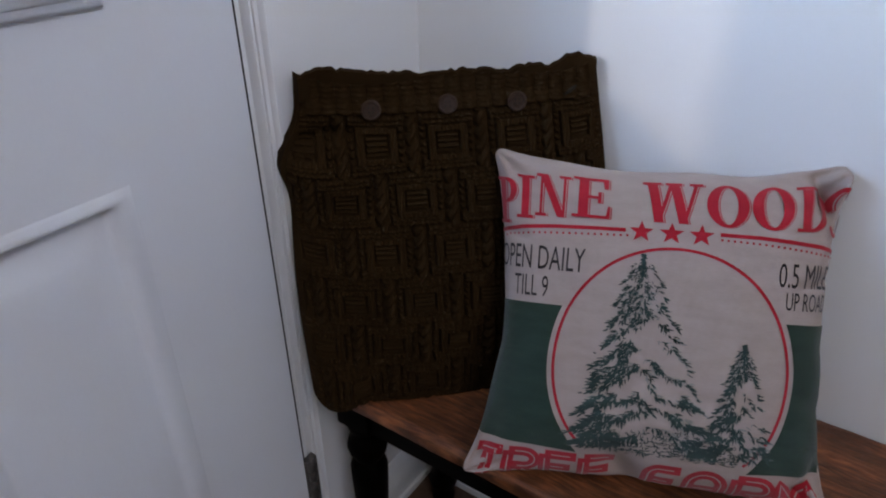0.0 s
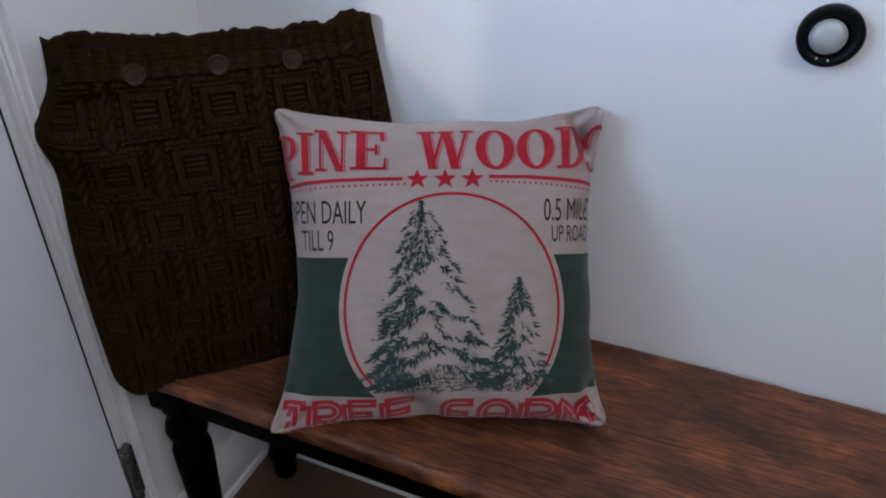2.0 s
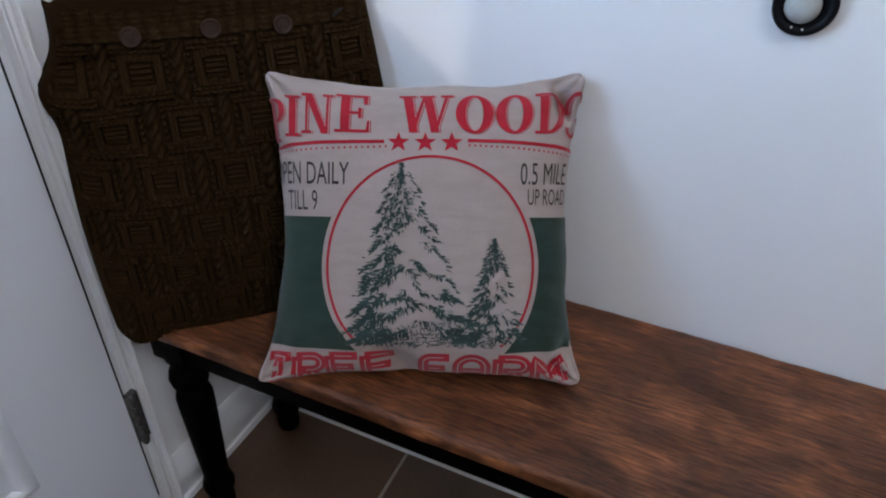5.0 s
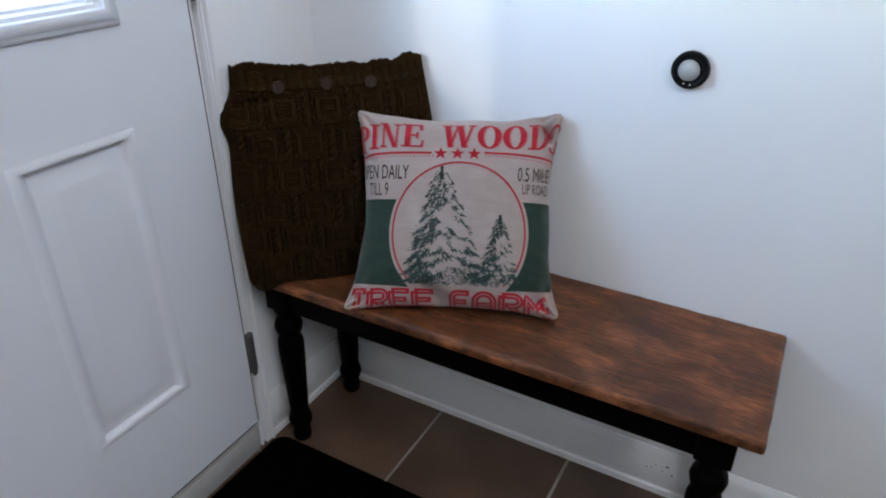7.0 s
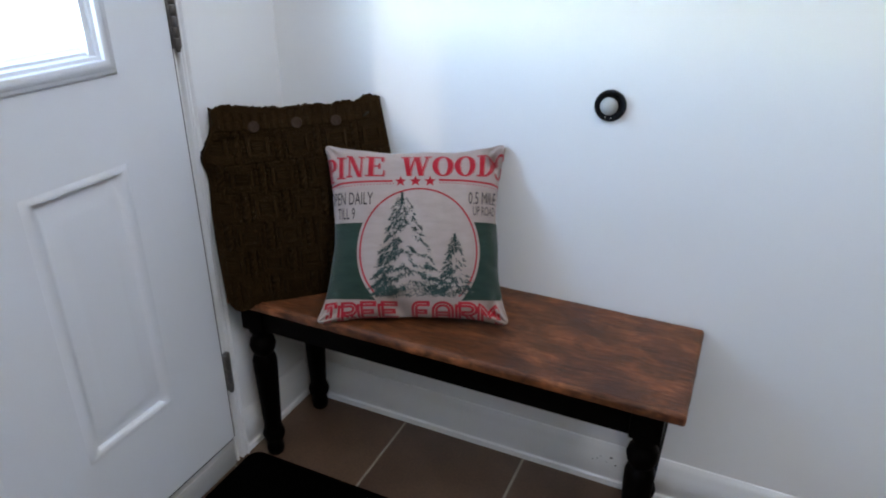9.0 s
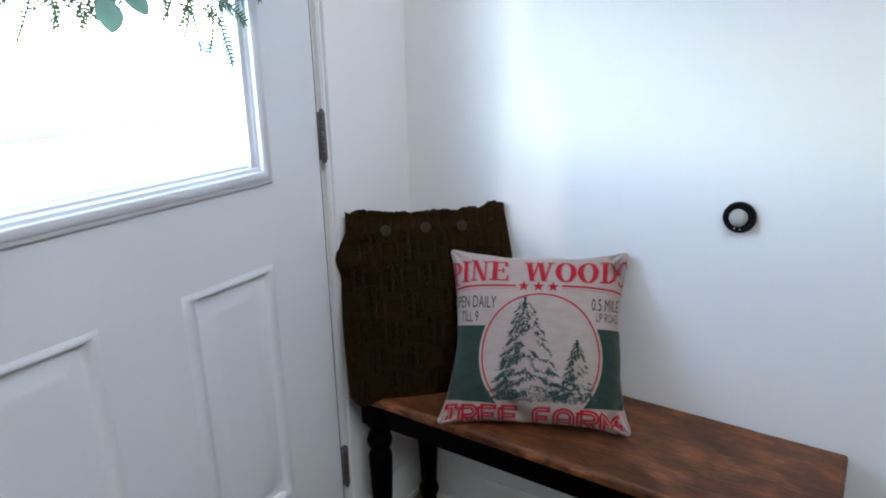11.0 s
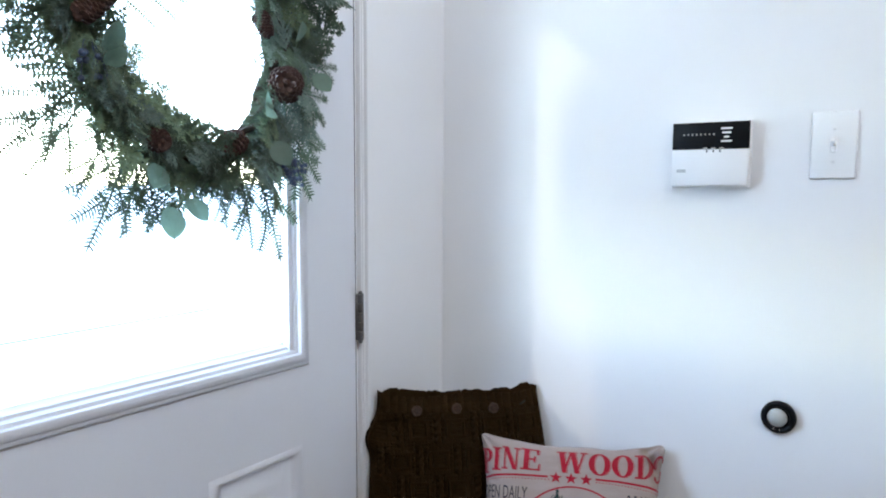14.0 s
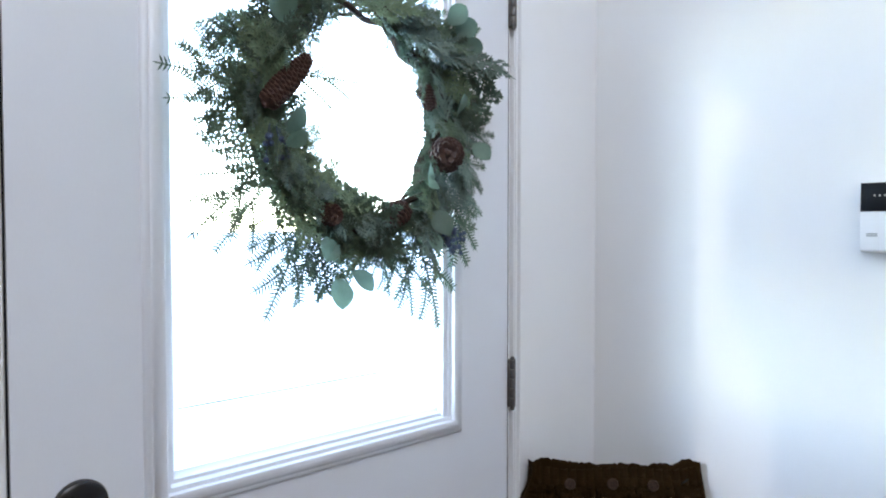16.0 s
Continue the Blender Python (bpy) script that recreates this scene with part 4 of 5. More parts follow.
for _ in range(620):
    x = rng.uniform(744, 984)
    e = 1 - ((x - 878) / 140) ** 2
    y = 684 - rng.random() ** 1.5 * (10 + 34 * max(0, e)) + rng.uniform(-3, 6)
    a = rng.choice((rng.uniform(0.9, 2.2), rng.uniform(-0.3, 0.3), rng.uniform(2.8, 3.4)))
    n, b = rng.uniform(0.004, 0.008), rng.uniform(0.0008, 0.0018)
    px, py, dx, dy = lx(x), ly(y), math.cos(a), math.sin(a)
    scrub.append([((px, py),) * 2, ((px + dx * n / 2 - dy * b / 2, py + dy * n / 2 + dx * b / 2), (px + dx * n / 2 + dy * b / 2, py + dy * n / 2 - dx * b / 2)), ((px + dx * n, py + dy * n),) * 2])
tagged(printed("undergrowth", scrub, TREEPRINT, "dark green brushed undergrowth", 2), kind="stuff")


def plain_text(text, x0, x1, y0, y1, mat, label):
    """Sans lettering with the built-in font, fitted into a box of the layout and laid on the cloth."""
    cu = bpy.data.curves.new("words", "FONT")
    cu.body, cu.resolution_u, cu.offset = text, 3, 0.0
    ob = new("words", cu)
    bpy.context.view_layer.update()
    me = bpy.data.meshes.new_from_object(ob.evaluated_get(bpy.context.evaluated_depsgraph_get()))
    bpy.data.objects.remove(ob)
    bm = bmesh.new()
    bm.from_mesh(me)
    xs, ys = [v.co.x for v in bm.verts], [v.co.y for v in bm.verts]
    ax, bx, ay, by = min(xs), max(xs), min(ys), max(ys)
    bmesh.ops.triangulate(bm, faces=bm.faces)
    for v in bm.verts:
        v.co.x, v.co.y = lx(x0) + (v.co.x - ax) / (bx - ax) * (x1 - x0) * S, ly(y1) + (v.co.y - ay) / (by - ay) * (y1 - y0) * S
    for _ in range(3):
        long = [e for e in bm.edges if e.calc_length() > 0.006]
        if long:
            bmesh.ops.subdivide_edges(bm, edges=long, cuts=1)
            bmesh.ops.triangulate(bm, faces=bm.faces)
    for v in bm.verts:
        s, t = max(-0.995, min(0.995, v.co.x / HALF)), max(-0.995, min(0.995, v.co.y / HALF))
        nrm = (puffed(s + 0.004, t) - puffed(s - 0.004, t)).cross(puffed(s, t + 0.004) - puffed(s, t - 0.004)).normalized()
        v.co = puffed(s, t) + nrm * 0.0009
    return pillow_part("lettering", bm, mat, label)


plain_text("OPEN DAILY", 572, 733, 366, 405, BLACKPRINT, "black lettering OPEN DAILY")
plain_text("TILL 9", 611, 676, 415, 449, BLACKPRINT, "black lettering TILL 9")
plain_text("0.5 MILE", 1023, 1120, 364, 402, BLACKPRINT, "black lettering 0.5 MILE")
plain_text("UP ROAD", 1037, 1119, 409, 436, BLACKPRINT, "black lettering UP ROAD")

# TREE FARM: rounded outline capitals with a light inline
def bend(cx, cy, rx, ry, a0, a1, n=8):
    return [(cx + rx * math.cos(radians(a0 + (a1 - a0) * k / n)), cy + ry * math.sin(radians(a0 + (a1 - a0) * k / n))) for k in range(n + 1)]


DECO = {
    "T": [[(0, .9), (1, .9)], [(.5, .9), (.5, 0)]],
    "R": [[(.08, 0), (.08, .9)], [(.08, .9), (.5, .9)] + bend(.6, .66, .34, .24, 90, -90) + [(.4, .42), (.25, .42)], [(.45, .42), (.92, 0)]],
    "E": [[(1, .9), (.08, .9)], [(.08, .9), (.08, .06), (1, .06)], [(.08, .48), (.85, .48)]],
    "F": [[(1, .9), (.4, .9)] + bend(.36, .62, .28, .28, 90, 180) + [(.08, .4), (.08, 0)], [(.08, .46), (.85, .46)]],
    "A": [[(.08, 0), (.08, .55)] + bend(.5, .55, .42, .35, 180, 0, 14) + [(.92, .3), (.92, 0)], [(.08, .35), (.92, .35)]],
    "M": [[(.08, 0), (.08, .9), (.5, .4), (.92, .9), (.92, 0)]],
}
for ch, x0, x1 in (("T", 580, 626), ("R", 632, 684), ("E", 692, 746), ("E", 754, 808), ("F", 856, 906), ("A", 916, 974), ("R", 986, 1044), ("M", 1052, 1110)):
    deco, inline = [], []
    for line in DECO[ch]:
        pts = [(lx(x0 + (x1 - x0) * x), ly(772) + 66 * S * y) for x, y in line]
        dense = [pts[0]]
        for a, b in zip(pts, pts[1:]):
            k = max(1, int(math.dist(a, b) / 0.006))
            dense += [(a[0] + (b[0] - a[0]) * q / k, a[1] + (b[1] - a[1]) * q / k) for q in range(1, k + 1)]
        deco.append(stroke(dense, 0.0132))
        inline.append(stroke(dense[1:-1] if len(dense) > 3 else dense, 0.0015))
    printed("letter", deco, REDPRINT, "red rounded capital " + ch, 1)
    printed("letter", inline, BEIGE, "thin light line inside a red letter", 2)


# paint chips on the baseboard under the bench
rng = random.Random(2)
for x, z, w in ((0.849, 0.068, 0.004), (0.868, 0.084, 0.003), (0.892, 0.086, 0.007), (0.905, 0.067, 0.005), (0.860, 0.074, 0.003), (0.884, 0.071, 0.003)):
    part("paint_chip", box(x, x + w, -0.0140, -0.0130, z, z + w * 0.5), BLACKPLASTIC, base_long, "dark paint chip", False)


# ---- on the wall over the bench ----
WALL_OUT = pose(0, 0, 0, 90, 0, 0)
def on_wall(x, z, y=0.0):
    return Matrix.Translation((x, y, z)) @ WALL_OUT


sensor = thing("night_light", on_wall(0.795, 0.958), "round black wall sensor light with frosted white lens", "night light")
sensor_ring = lathe([(0.0300, 0.0), (0.0315, 0.002), (0.0315, 0.010), (0.0300, 0.0125), (0.0270, 0.0135), (0.0235, 0.0125), (0.0205, 0.0090), (0.0195, 0.0065), (0.004, 0.0060)], 48, on_wall(0.795, 0.958))
part("housing", sensor_ring, BLACKPLASTIC, sensor, "black plastic ring")
part("lens", lathe([(0.0178, 0.0062), (0.0178, 0.0095), (0.0168, 0.0130), (0.0135, 0.0165), (0.008, 0.0188), (0.002, 0.0194)], 40, on_wall(0.793, 0.957)), LENS, sensor, "frosted white dome lens")
bm = bmesh.new()
for dx, dz in ((-0.007, -0.0225), (0.004, -0.0235)):
    lathe([(0.0012, 0.0115), (0.0010, 0.0130)], 8, on_wall(0.795 + dx, 0.958 + dz), bm)
part("screw", bm, WHITEPLASTIC, sensor)

KX0, KX1, KZ0, KZ1 = 0.576, 0.723, 1.402, 1.530
keypad = thing("keypad", (0.649, 0, 1.408), "white wall alarm keypad with black display strip", "keypad")
part("housing", box(KX0, KX1, -0.0235, -0.001, KZ0, KZ1, 0.003, 3), WHITEPLASTIC, keypad)
part("flap", box(KX0 + 0.0008, KX1 - 0.0008, -0.0265, -0.0225, KZ0 + 0.003, KZ0 + 0.0735, 0.0018, 2), WHITEPLASTIC, keypad, "white hinged flap")
disp = part("display", box(KX0 + 0.0004, KX1 - 0.0004, -0.0262, -0.0225, KZ0 + 0.0745, KZ1 - 0.001, 0.001, 2), BLACKPLASTIC, keypad, "glossy black display strip")
bm = bmesh.new()
for k in range(8):
    box(KX0 + 0.022 + k * 0.0082, KX0 + 0.0245 + k * 0.0082, -0.0266, -0.0260, KZ1 - 0.0262, KZ1 - 0.0228, bm=bm)
part("printed_marks", bm, GREYPLASTIC, disp)
bm = bmesh.new()
for k, w in enumerate((0.021, 0.0165, 0.0095, 0.020)):
    box(KX1 - 0.0445 - w / 2 + 0.002, KX1 - 0.0445 + w / 2 + 0.002, -0.0266, -0.0260, KZ1 - 0.0155 - k * 0.0082, KZ1 - 0.0122 - k * 0.0082, bm=bm)
for k in range(3):
    box(KX1 - 0.086 + k * 0.0155, KX1 - 0.0775 + k * 0.0155, -0.0266, -0.0260, KZ0 + 0.0755, KZ0 + 0.0772, bm=bm)
part("printed_marks", bm, WHITEPLASTIC, disp)
bm = bmesh.new()
for k in range(3):
    box(KX1 - 0.080 + k * 0.0125, KX1 - 0.0770 + k * 0.0125, -0.0270, -0.0262, KZ0 + 0.0685, KZ0 + 0.0725, bm=bm)
part("indicator", bm, BLACKPLASTIC, keypad)
bm = bmesh.new()
for k in range(2):
    box(KX0 + 0.011, KX0 + 0.029, -0.0269, -0.0263, KZ0 + 0.029 + 0.0035 * k, KZ0 + 0.0312 + 0.0035 * k, bm=bm)
part("printed_marks", bm, GREYPLASTIC, keypad)

switch = thing("light_switch", (0.861, 0, 1.479), "white toggle light switch with rectangular wall plate", "light switch")
part("plate", box(0.824, 0.898, -0.006, -0.0005, 1.419, 1.540, 0.0028, 3), WHITEPLASTIC, switch)
part("surround", box(0.8555, 0.8665, -0.0074, -0.0055, 1.4665, 1.4925, 0.0008, 1), WHITEPLASTIC, switch)
bm = box(-0.0040, 0.0040, -0.016, 0.0, -0.0045, 0.0045, 0.0015, 2)
bm.transform(Matrix.Translation((0.861, -0.006, 1.4815)) @ pose(0, 0, 0, -28))
part("toggle", bm, WHITEPLASTIC, switch)
for z in (1.4495, 1.5095):
    part("screw", lathe([(0.0033, 0.0055), (0.0031, 0.0068), (0.002, 0.0072)], 16, on_wall(0.861, z)), WHITEPLASTIC, switch)


# ---- wreath on the door ----
WC = Vector((0.075, -0.790, 1.624))     # middle of the ring
wreath = thing("wreath", (0.03, WC.y, WC.z), "round evergreen wreath with pine cones hung over the door glass", "wreath")
WR = 0.172


def ring_point(a, r=0.0, out=0.0):
    """a: degrees clockwise from the top as seen from the room; r outwards in the plane, out towards the room."""
    k = WR + r
    return WC + Vector((out, k * math.sin(radians(a)), k * math.cos(radians(a)) * 1.06))


rng = random.Random(11)
for v in range(9):
    bm = bmesh.new()
    ph, am = rng.uniform(0, 6.28), rng.uniform(0.008, 0.024)
    pts = [ring_point(a, am * math.cos(ph + radians(a) * 5), am * math.sin(ph + radians(a) * 5) - 0.01) for a in range(0, 361, 6)]
    tube(pts, rng.uniform(0.0032, 0.0058), bm, 6)
    part("vine", bm, TWIG, wreath, "brown grapevine strand")


def leaflet(bm, p, d, n, length, width, fold=0.25):
    """Small pointed leaf: p root, d way, n face normal."""
    s = d.cross(n).normalized()
    a, b, c = p + d * length * 0.45 + s * width / 2 + n * width * fold, p + d * length * 0.45 - s * width / 2 + n * width * fold, p + d * length
    vs = [bm.verts.new(q) for q in (p + s * width * 0.3, a, c, b, p - s * width * 0.3)]
    bm.faces.new((vs[0], vs[1], vs[2]))
    bm.faces.new((vs[0], vs[2], vs[3], vs[4]))


def fir_sprig(seed, length=0.12, needles=26, side_twigs=3):
    """Flat needled twig along +z with side twigs."""
    r = random.Random(seed)
    bm = bmesh.new()

    def twig(p, d, n, ln, cnt):
        pts = [p + d * ln * k / 6 + n * 0.006 * math.sin(k * 0.5) for k in range(7)]
        tube(pts, 0.0018, bm, 4, 0.7)
        for k in range(cnt):
            q = k / cnt
            root = p + d * ln * (0.06 + 0.94 * q) + n * 0.006 * math.sin(q * 3)
            for sg in (-1, 1):
                s = d.cross(n).normalized() * sg
                way = (s + d * (0.25 + 0.35 * q) + n * r.uniform(-0.2, 0.2)).normalized()
                leaflet(bm, root, way, n, (0.0165 - 0.006 * q) * r.uniform(0.85, 1.2), 0.0031)
        leaflet(bm, p + d * ln * 0.98, d, n, 0.01, 0.0024)

    d, n = Vector((0, 0, 1)), Vector((0, 1, 0))
    twig(Vector(), d, n, length, needles)
    for k in range(side_twigs):
        sg = 1 if k % 2 else -1
        way = (d + Vector((sg * 0.75, r.uniform(-0.3, 0.3), 0))).normalized()
        twig(d * length * (0.16 + 0.18 * k), way, n, length * (0.58 - 0.09 * k), int(needles * (0.62 - 0.07 * k)))
    return bm


def cedar_sprig(seed, length=0.10):
    """Feathery scaled spray: forked twigs set with tiny blunt leaves."""
    r = random.Random(seed)
    bm = bmesh.new()

    def branch(p, d, ln, depth):
        steps = max(3, int(ln / 0.0066))
        n = Vector((r.uniform(-0.3, 0.3), 1, r.uniform(-0.3, 0.3))).normalized()
        tube([p, p + d * ln * 0.5, p + d * ln], 0.0020, bm, 3, 0.7)
        for k in range(steps):
            q = (k + 0.5) / steps
            root = p + d * ln * q
            for sg in (-1, 1):
                s = d.cross(n).normalized() * sg
                if depth and k % 2 == (sg > 0):
                    branch(root, (d * 0.9 + s * 0.8 + n * r.uniform(-0.3, 0.3)).normalized(), ln * 0.42 * (1.1 - 0.6 * q), depth - 1)
                else:
                    leaflet(bm, root, (d + s * 0.9 + n * r.uniform(-0.6, 0.6)).normalized(), n, r.uniform(0.008, 0.0135), 0.0045)
        leaflet(bm, p + d * ln, d, n, 0.009, 0.0036)

    branch(Vector(), Vector((0, 0, 1)), length, 1)
    return bm


def round_leaf(length=0.045, width=0.036):
    bm = bmesh.new()
    rows = 8
    prev = None
    for k in range(rows + 1):
        q = k / rows
        w = width / 2 * math.sin(math.pi * min(1, q * 0.93 + 0.05)) ** 0.75 * (1 if q < 0.97 else 0.3)
        z = 0.012 + length * q
        line = [bm.verts.new((x * w, 0.006 * math.sin(2.2 * q) + 0.10 * abs(x) * w * 2, z)) for x in (-1, -0.5, 0, 0.5, 1)]
        if prev:
            for i in range(4):
                bm.faces.new((prev[i], prev[i + 1], line[i + 1], line[i]))
        prev = line
    tube([(0, 0, 0), (0, 0.001, 0.008), (0, 0.0, 0.016)], 0.0011, bm, 4)
    return bm


def master(name, bm, mat):
    ob = link(name, bm, mat, True, recalc=False)
    me = ob.data
    bpy.data.objects.remove(ob)
    return me


FIRS = [master("fir_sprig", fir_sprig(k, 0.132 + 0.012 * k, 24 + 2 * k, 3), FIR) for k in range(3)]
CEDARS = [master("cedar_sprig", cedar_sprig(20 + k, 0.085 + 0.012 * k), (CEDAR, FROST, FIR)[k % 3]) for k in range(6)]
LEAF = master("eucalyptus_leaf", round_leaf(), EUCA)


def place(name, me, at, way, face, size=1.0, roll=0.0):
    z = way.normalized()
    y = (face - z * face.dot(z)).normalized()
    x = y.cross(z)
    m = Matrix((x, y, z)).transposed().to_4x4() @ pose(0, 0, 0, 0, 0, roll) @ Matrix.Scale(size, 4)
    m.translation = at
    ob = new(name, me)
    ob.matrix_basis = m
    return under(ob, wreath)


def flow(a):
    """The ways outwards and round the ring at the angle a."""
    rad = Vector((0, math.sin(radians(a)), math.cos(radians(a))))
    tan = Vector((0, math.cos(radians(a)), -math.sin(radians(a))))
    return rad, tan


ROOMWARD = Vector((1, 0, 0))
for k in range(172):
    a = k * 360 / 172 + rng.uniform(-5, 5)
    rad, tan = flow(a)
    sgn = -1 if 0 <= a % 360 < 180 else 1
    sgn = -sgn if rng.random() < 0.2 else sgn
    r = rng.uniform(-0.030 if 190 < a < 262 else -0.014, 0.013 if 165 < a < 295 else 0.030)
    outw = (r / 0.034) * 0.75 + rng.uniform(-0.15, 0.35)
    way = tan * -sgn * rng.uniform(0.5, 1.0) + rad * outw + ROOMWARD * rng.uniform(-0.12, 0.38)
    at = ring_point(a, r * 0.8, rng.uniform(-0.018, 0.030))
    if rng.random() < 0.27:
        place("fir_sprig", FIRS[rng.randrange(3)], at, way, ROOMWARD + rad * rng.uniform(-0.5, 0.5), rng.uniform(0.5, 0.72), rng.uniform(-25, 25))
        continue
    place("cedar_sprig", CEDARS[rng.randrange(6)], at, way, ROOMWARD + rad * rng.uniform(-0.5, 0.5), rng.uniform(0.55, 0.95), rng.uniform(-25, 25))
LONG = [(277, 1.0, 1.0), (272, 0.85, 0.9), (283, 0.75, 0.9), (294, 0.6, 0.8), (246, 1.05, 1.0), (240, 0.9, 0.9), (229, 0.9, 0.8), (214, 1.1, 0.95), (207, 0.8, 1.0), (168, 0.75, 1.0), (158, 1.0, 1.0), (150, 1.15, 0.9),
        (124, 1.25, 0.75), (116, 1.05, 0.6), (108, 0.9, 0.8), (99, 0.85, 0.7), (90, 0.8, 0.6), (60, 0.75, 0.6), (72, 0.8, 0.6), (310, 0.85, 0.7), (325, 0.8, 0.6), (10, 0.8, 0.5), (350, 0.8, 0.6), (35, 0.75, 0.5)]
for i, (a, size, drop) in enumerate(LONG):
    rad, tan = flow(a)
    way = rad * drop + Vector((0, 0, -0.45)) * (1 if 90 < a < 250 else 0.1) + ROOMWARD * rng.uniform(-0.05, 0.12) + tan * rng.uniform(-0.15, 0.15)
    place("fir_sprig", FIRS[i % 3], ring_point(a, 0.012, rng.uniform(-0.02, 0.02)), way, ROOMWARD, size * 1.05, 0)
for at, way, size in (((0.11, -0.955, 1.665), (0.25, 1, -0.02), 0.85), ((0.10, -0.665, 1.72), (0.2, -0.7, -0.75), 0.6), ((0.10, -0.93, 1.80), (0.2, 0.9, -0.35), 0.7)):
    place("fir_sprig", FIRS[1], Vector(at), Vector(way), ROOMWARD, size, 0)
for a in range(196, 268, 5):     # loose sprays that lean into the ring and along it
    rad, tan = flow(a)
    way = rad * rng.uniform(-0.40, 0.05) + tan * rng.uniform(-0.9, 0.5) + ROOMWARD * rng.uniform(0.0, 0.3)
    place("cedar_sprig", CEDARS[rng.randrange(6)], ring_point(a, -0.012, rng.uniform(0.0, 0.03)), way, ROOMWARD + rad * rng.uniform(-0.4, 0.4), rng.uniform(0.45, 0.7), rng.uniform(-25, 25))
LOW_LEAVES = [(197, 0.066, 0.035, (0.2, -0.05, -1), 1.2), (192, 0.055, 0.03, (0.25, 0.6, -0.75), 1.1), (116, -0.035, 0.035, (0.3, -0.5, -0.5), 1.0), (124, -0.02, 0.04, (0.4, -0.7, -0.4), 0.95),
                             (140, 0.0, 0.04, (0.4, 0.4, -0.8), 1.2), (148, 0.018, 0.04, (0.5, 0.1, -1), 1.1), (206, 0.02, 0.04, (0.4, -0.5, -0.9), 1.1), (198, 0.03, 0.03, (0.4, -0.6, -0.3), 1.0)]
HIGH_LEAVES = [(253, 0.011, 0.062, (0.3, 0.28, 0.85), 1.05), (300, 0.01, 0.045, (0.2, -0.4, 0.9), 1.3), (250, 0.012, 0.050, (0.3, 0.75, 0.6), 0.85),
                             (48, 0.055, 0.03, (0.3, 0.9, 0.4), 1.1), (53, 0.06, 0.03, (0.3, 0.9, -0.1), 1.0), (44, 0.045, 0.035, (0.3, 0.7, 0.8), 1.1), (96, 0.03, 0.045, (0.5, 0.5, -0.7), 1.0), (86, 0.0, 0.045, (0.5, -0.2, 0.9), 0.9),
                             (20, 0.02, 0.035, (0.3, 0.6, 0.8), 1.0), (332, 0.02, 0.035, (0.3, -0.5, 0.8), 1.0)]
for a, r, out, way, size in LOW_LEAVES + HIGH_LEAVES:
    place("leaf", LEAF, ring_point(a, r, out), Vector(way), ROOMWARD, size * 0.9, rng.uniform(-20, 20))


def pine_cone(length=0.062, radius=0.021, scales=90, reach=1.0):
    """Overlapping scales set in a spiral on a core."""
    bm = lathe([(0.004, 0), (radius * 0.6, length * 0.12), (radius * 0.66, length * 0.45), (radius * 0.35, length * 0.85), (0.002, length)], 12)
    for k in range(scales):
        q = k / scales
        a = k * 2.39996
        r = radius * 0.62 * math.sin(math.pi * (0.12 + 0.83 * q)) ** 0.6
        d = Vector((math.cos(a), math.sin(a), 0))
        p = d * r * 0.8 + Vector((0, 0, length * (0.04 + 0.92 * q)))
        way = (d + Vector((0, 0, 0.55))).normalized()
        s = Vector((-d.y, d.x, 0))
        n = way.cross(s)
        ln, w = reach * radius * (0.72 - 0.35 * q), radius * (0.56 - 0.25 * q)
        ring = [p + s * w * 0.3, p + way * ln * 0.7 + s * w * 0.5, p + way * ln + s * w * 0.25, p + way * ln - s * w * 0.25, p + way * ln * 0.7 - s * w * 0.5, p - s * w * 0.3]
        top = [bm.verts.new(c + n * 0.0010) for c in ring]
        bot = [bm.verts.new(c - n * 0.0010) for c in ring]
        bm.faces.new(top), bm.faces.new(bot[::-1])
        for i in range(6):
            bm.faces.new((top[i], bot[i], bot[(i + 1) % 6], top[(i + 1) % 6]))
    return bm


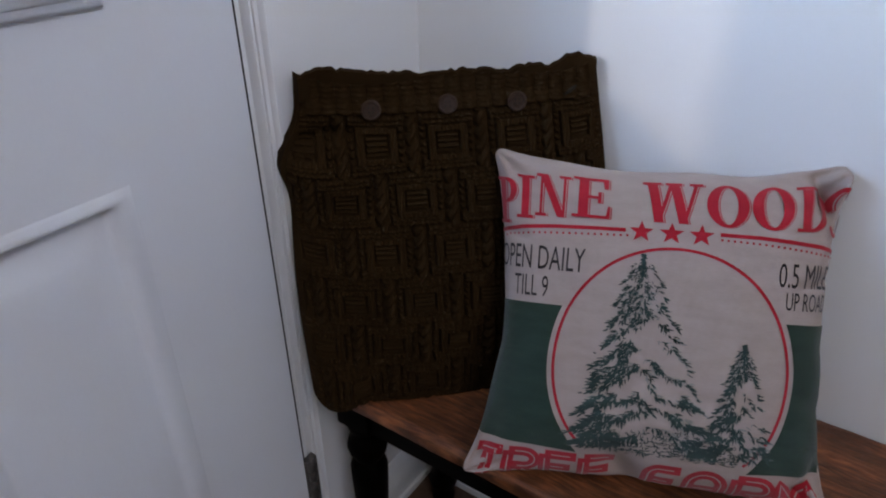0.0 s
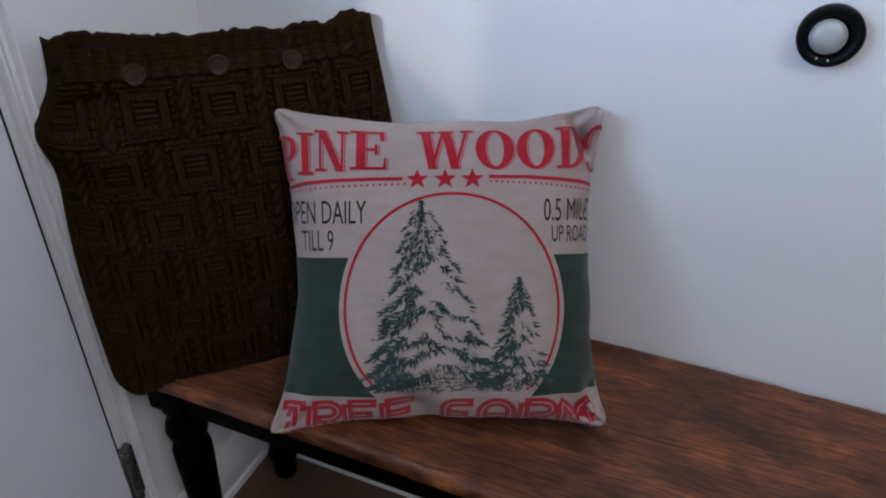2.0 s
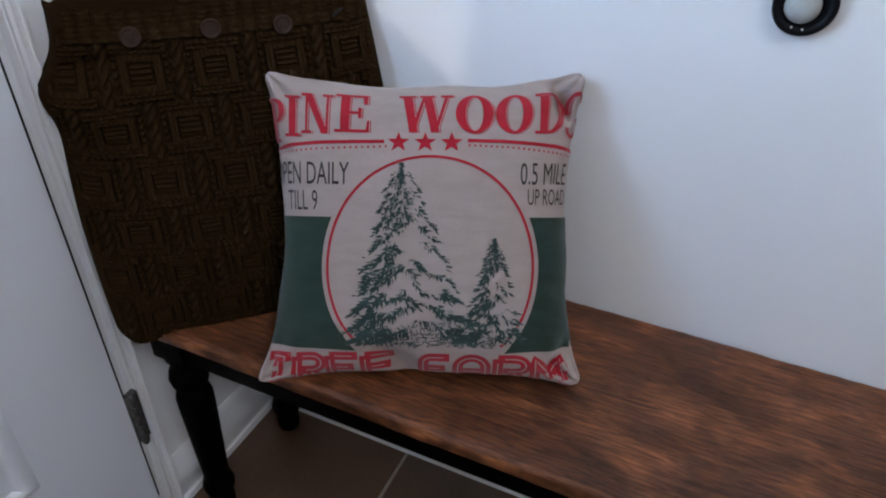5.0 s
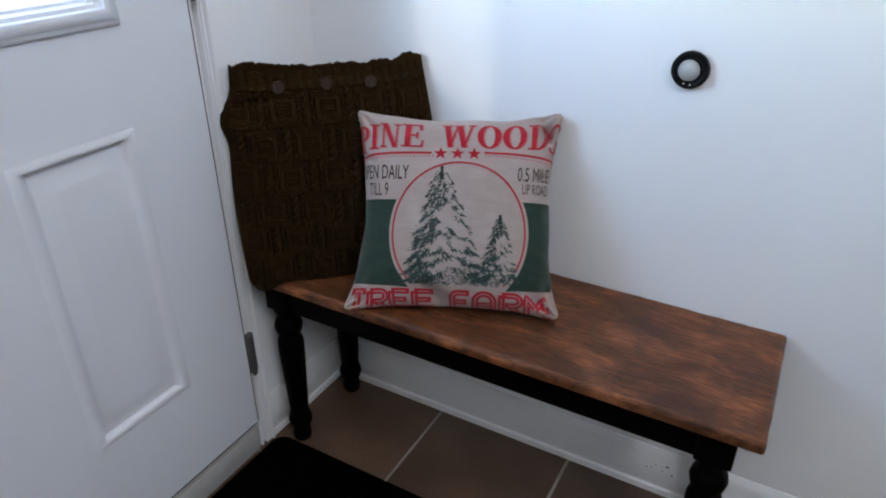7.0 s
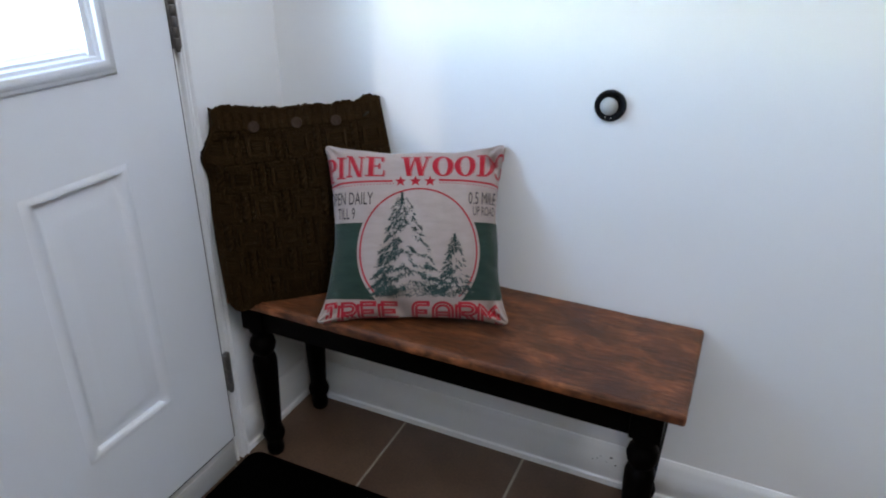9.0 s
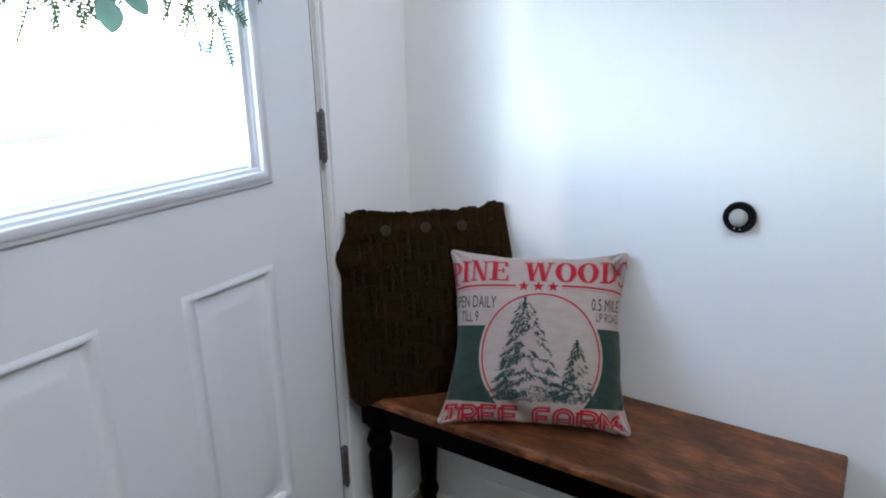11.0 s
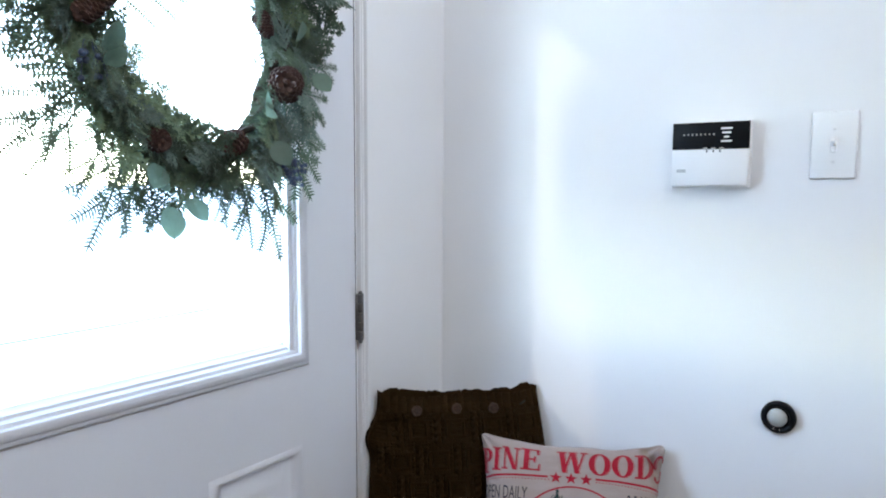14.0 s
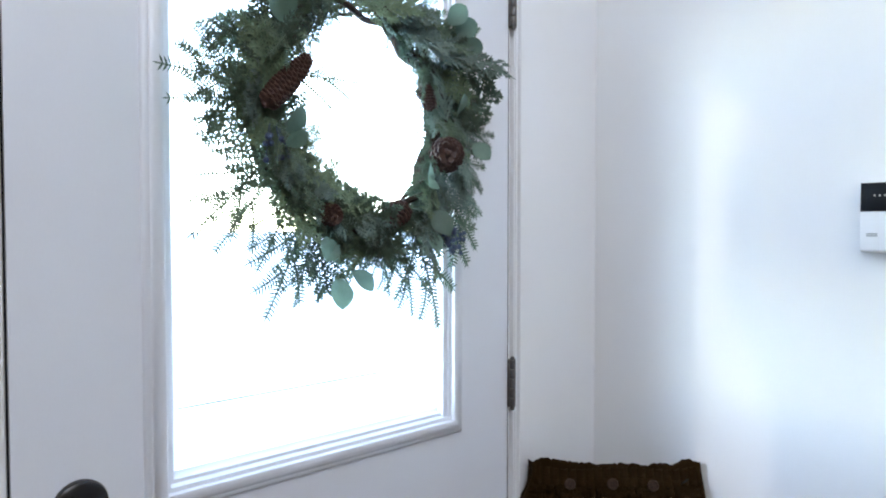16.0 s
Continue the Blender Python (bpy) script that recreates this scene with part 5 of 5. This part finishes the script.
CONE_MESH = master("pine_cone", pine_cone(), CONE)
LONG_CONE = master("pine_cone", pine_cone(0.128, 0.0265, 190, 0.62), CONE)
for at, way, size in (((0.085, -0.612, 1.576), (0.75, -0.62, -0.05), 1.5), ((0.098, -0.735, 1.470), (0.35, -0.9, -0.35), 1.05), ((0.105, -0.872, 1.468), (1, -0.2, -0.2), 0.9),
                      ((0.098, -0.668, 1.668), (0.3, 0.25, -0.85), 0.75), ((0.118, -0.968, 1.632), (0.05, 0.66, 0.74), 0.84)):
    w = Vector(way).normalized()
    place("pine_cone", LONG_CONE if at[2] == 1.632 else CONE_MESH, Vector(at) - w * 0.025, w, Vector((0, 0.3, 1)), size)
def berry():
    """One berry with its short stalk."""
    bm = bmesh.new()
    bmesh.ops.create_icosphere(bm, subdivisions=2, radius=0.0046)
    tube([(0, 0, 0.003), (0.001, 0, 0.012), (0, 0.001, 0.022)], 0.0007, bm, 3)
    return bm


BERRY_MESH = master("berry", berry(), BERRY)
for at in ((0.120, -0.632, 1.428), (0.112, -0.610, 1.420), (0.118, -0.965, 1.560), (0.10, -0.60, 1.70)):
    for _ in range(12):
        off = Vector((rng.uniform(-0.010, 0.010), rng.uniform(-0.017, 0.017), rng.uniform(-0.02, 0.02)))
        place("berry", BERRY_MESH, Vector(at) + off, Vector((-0.4, 0.0, 1)) - off * 20, ROOMWARD, rng.uniform(0.8, 1.15), rng.uniform(0, 90))
bm = bmesh.new()
tube([(0.012, -0.79, 2.10), (0.014, -0.79, 1.95), (0.03, -0.79, 1.80)], 0.002, bm, 6)
part("hanger", bm, BLACKMETAL, wreath, "thin dark wreath hanger")


# ---- floor tiles ----
TP, GAP = 0.352, 0.0068
tile_mesh = box(-(TP - GAP) / 2, (TP - GAP) / 2, -(TP - GAP) / 2, (TP - GAP) / 2, -0.008, 0.0, 0.0016, 2)
tile_data = master("tile", tile_mesh, TILE)
for i in range(-1, 8):
    for j in range(0, 15):
        x0, y1 = 0.319 + TP * (i - 0), -0.004 - TP * j
        cx, cy = x0 + TP / 2, y1 - TP / 2
        if cx - TP / 2 > ROOM_X or cy + TP / 2 < ROOM_Y:
            continue
        ob = new("tile", tile_data)
        lo = max(cx - (TP - GAP) / 2, WX + 0.001)
        hi = min(cx + (TP - GAP) / 2, ROOM_X)
        yl = max(cy - (TP - GAP) / 2, ROOM_Y)
        yh = cy + (TP - GAP) / 2
        ob.matrix_basis = Matrix.Translation(((lo + hi) / 2, (yl + yh) / 2, 0)) @ Matrix.Diagonal(((hi - lo) / (TP - GAP), (yh - yl) / (TP - GAP), 1, 1))
        under(ob, floor)
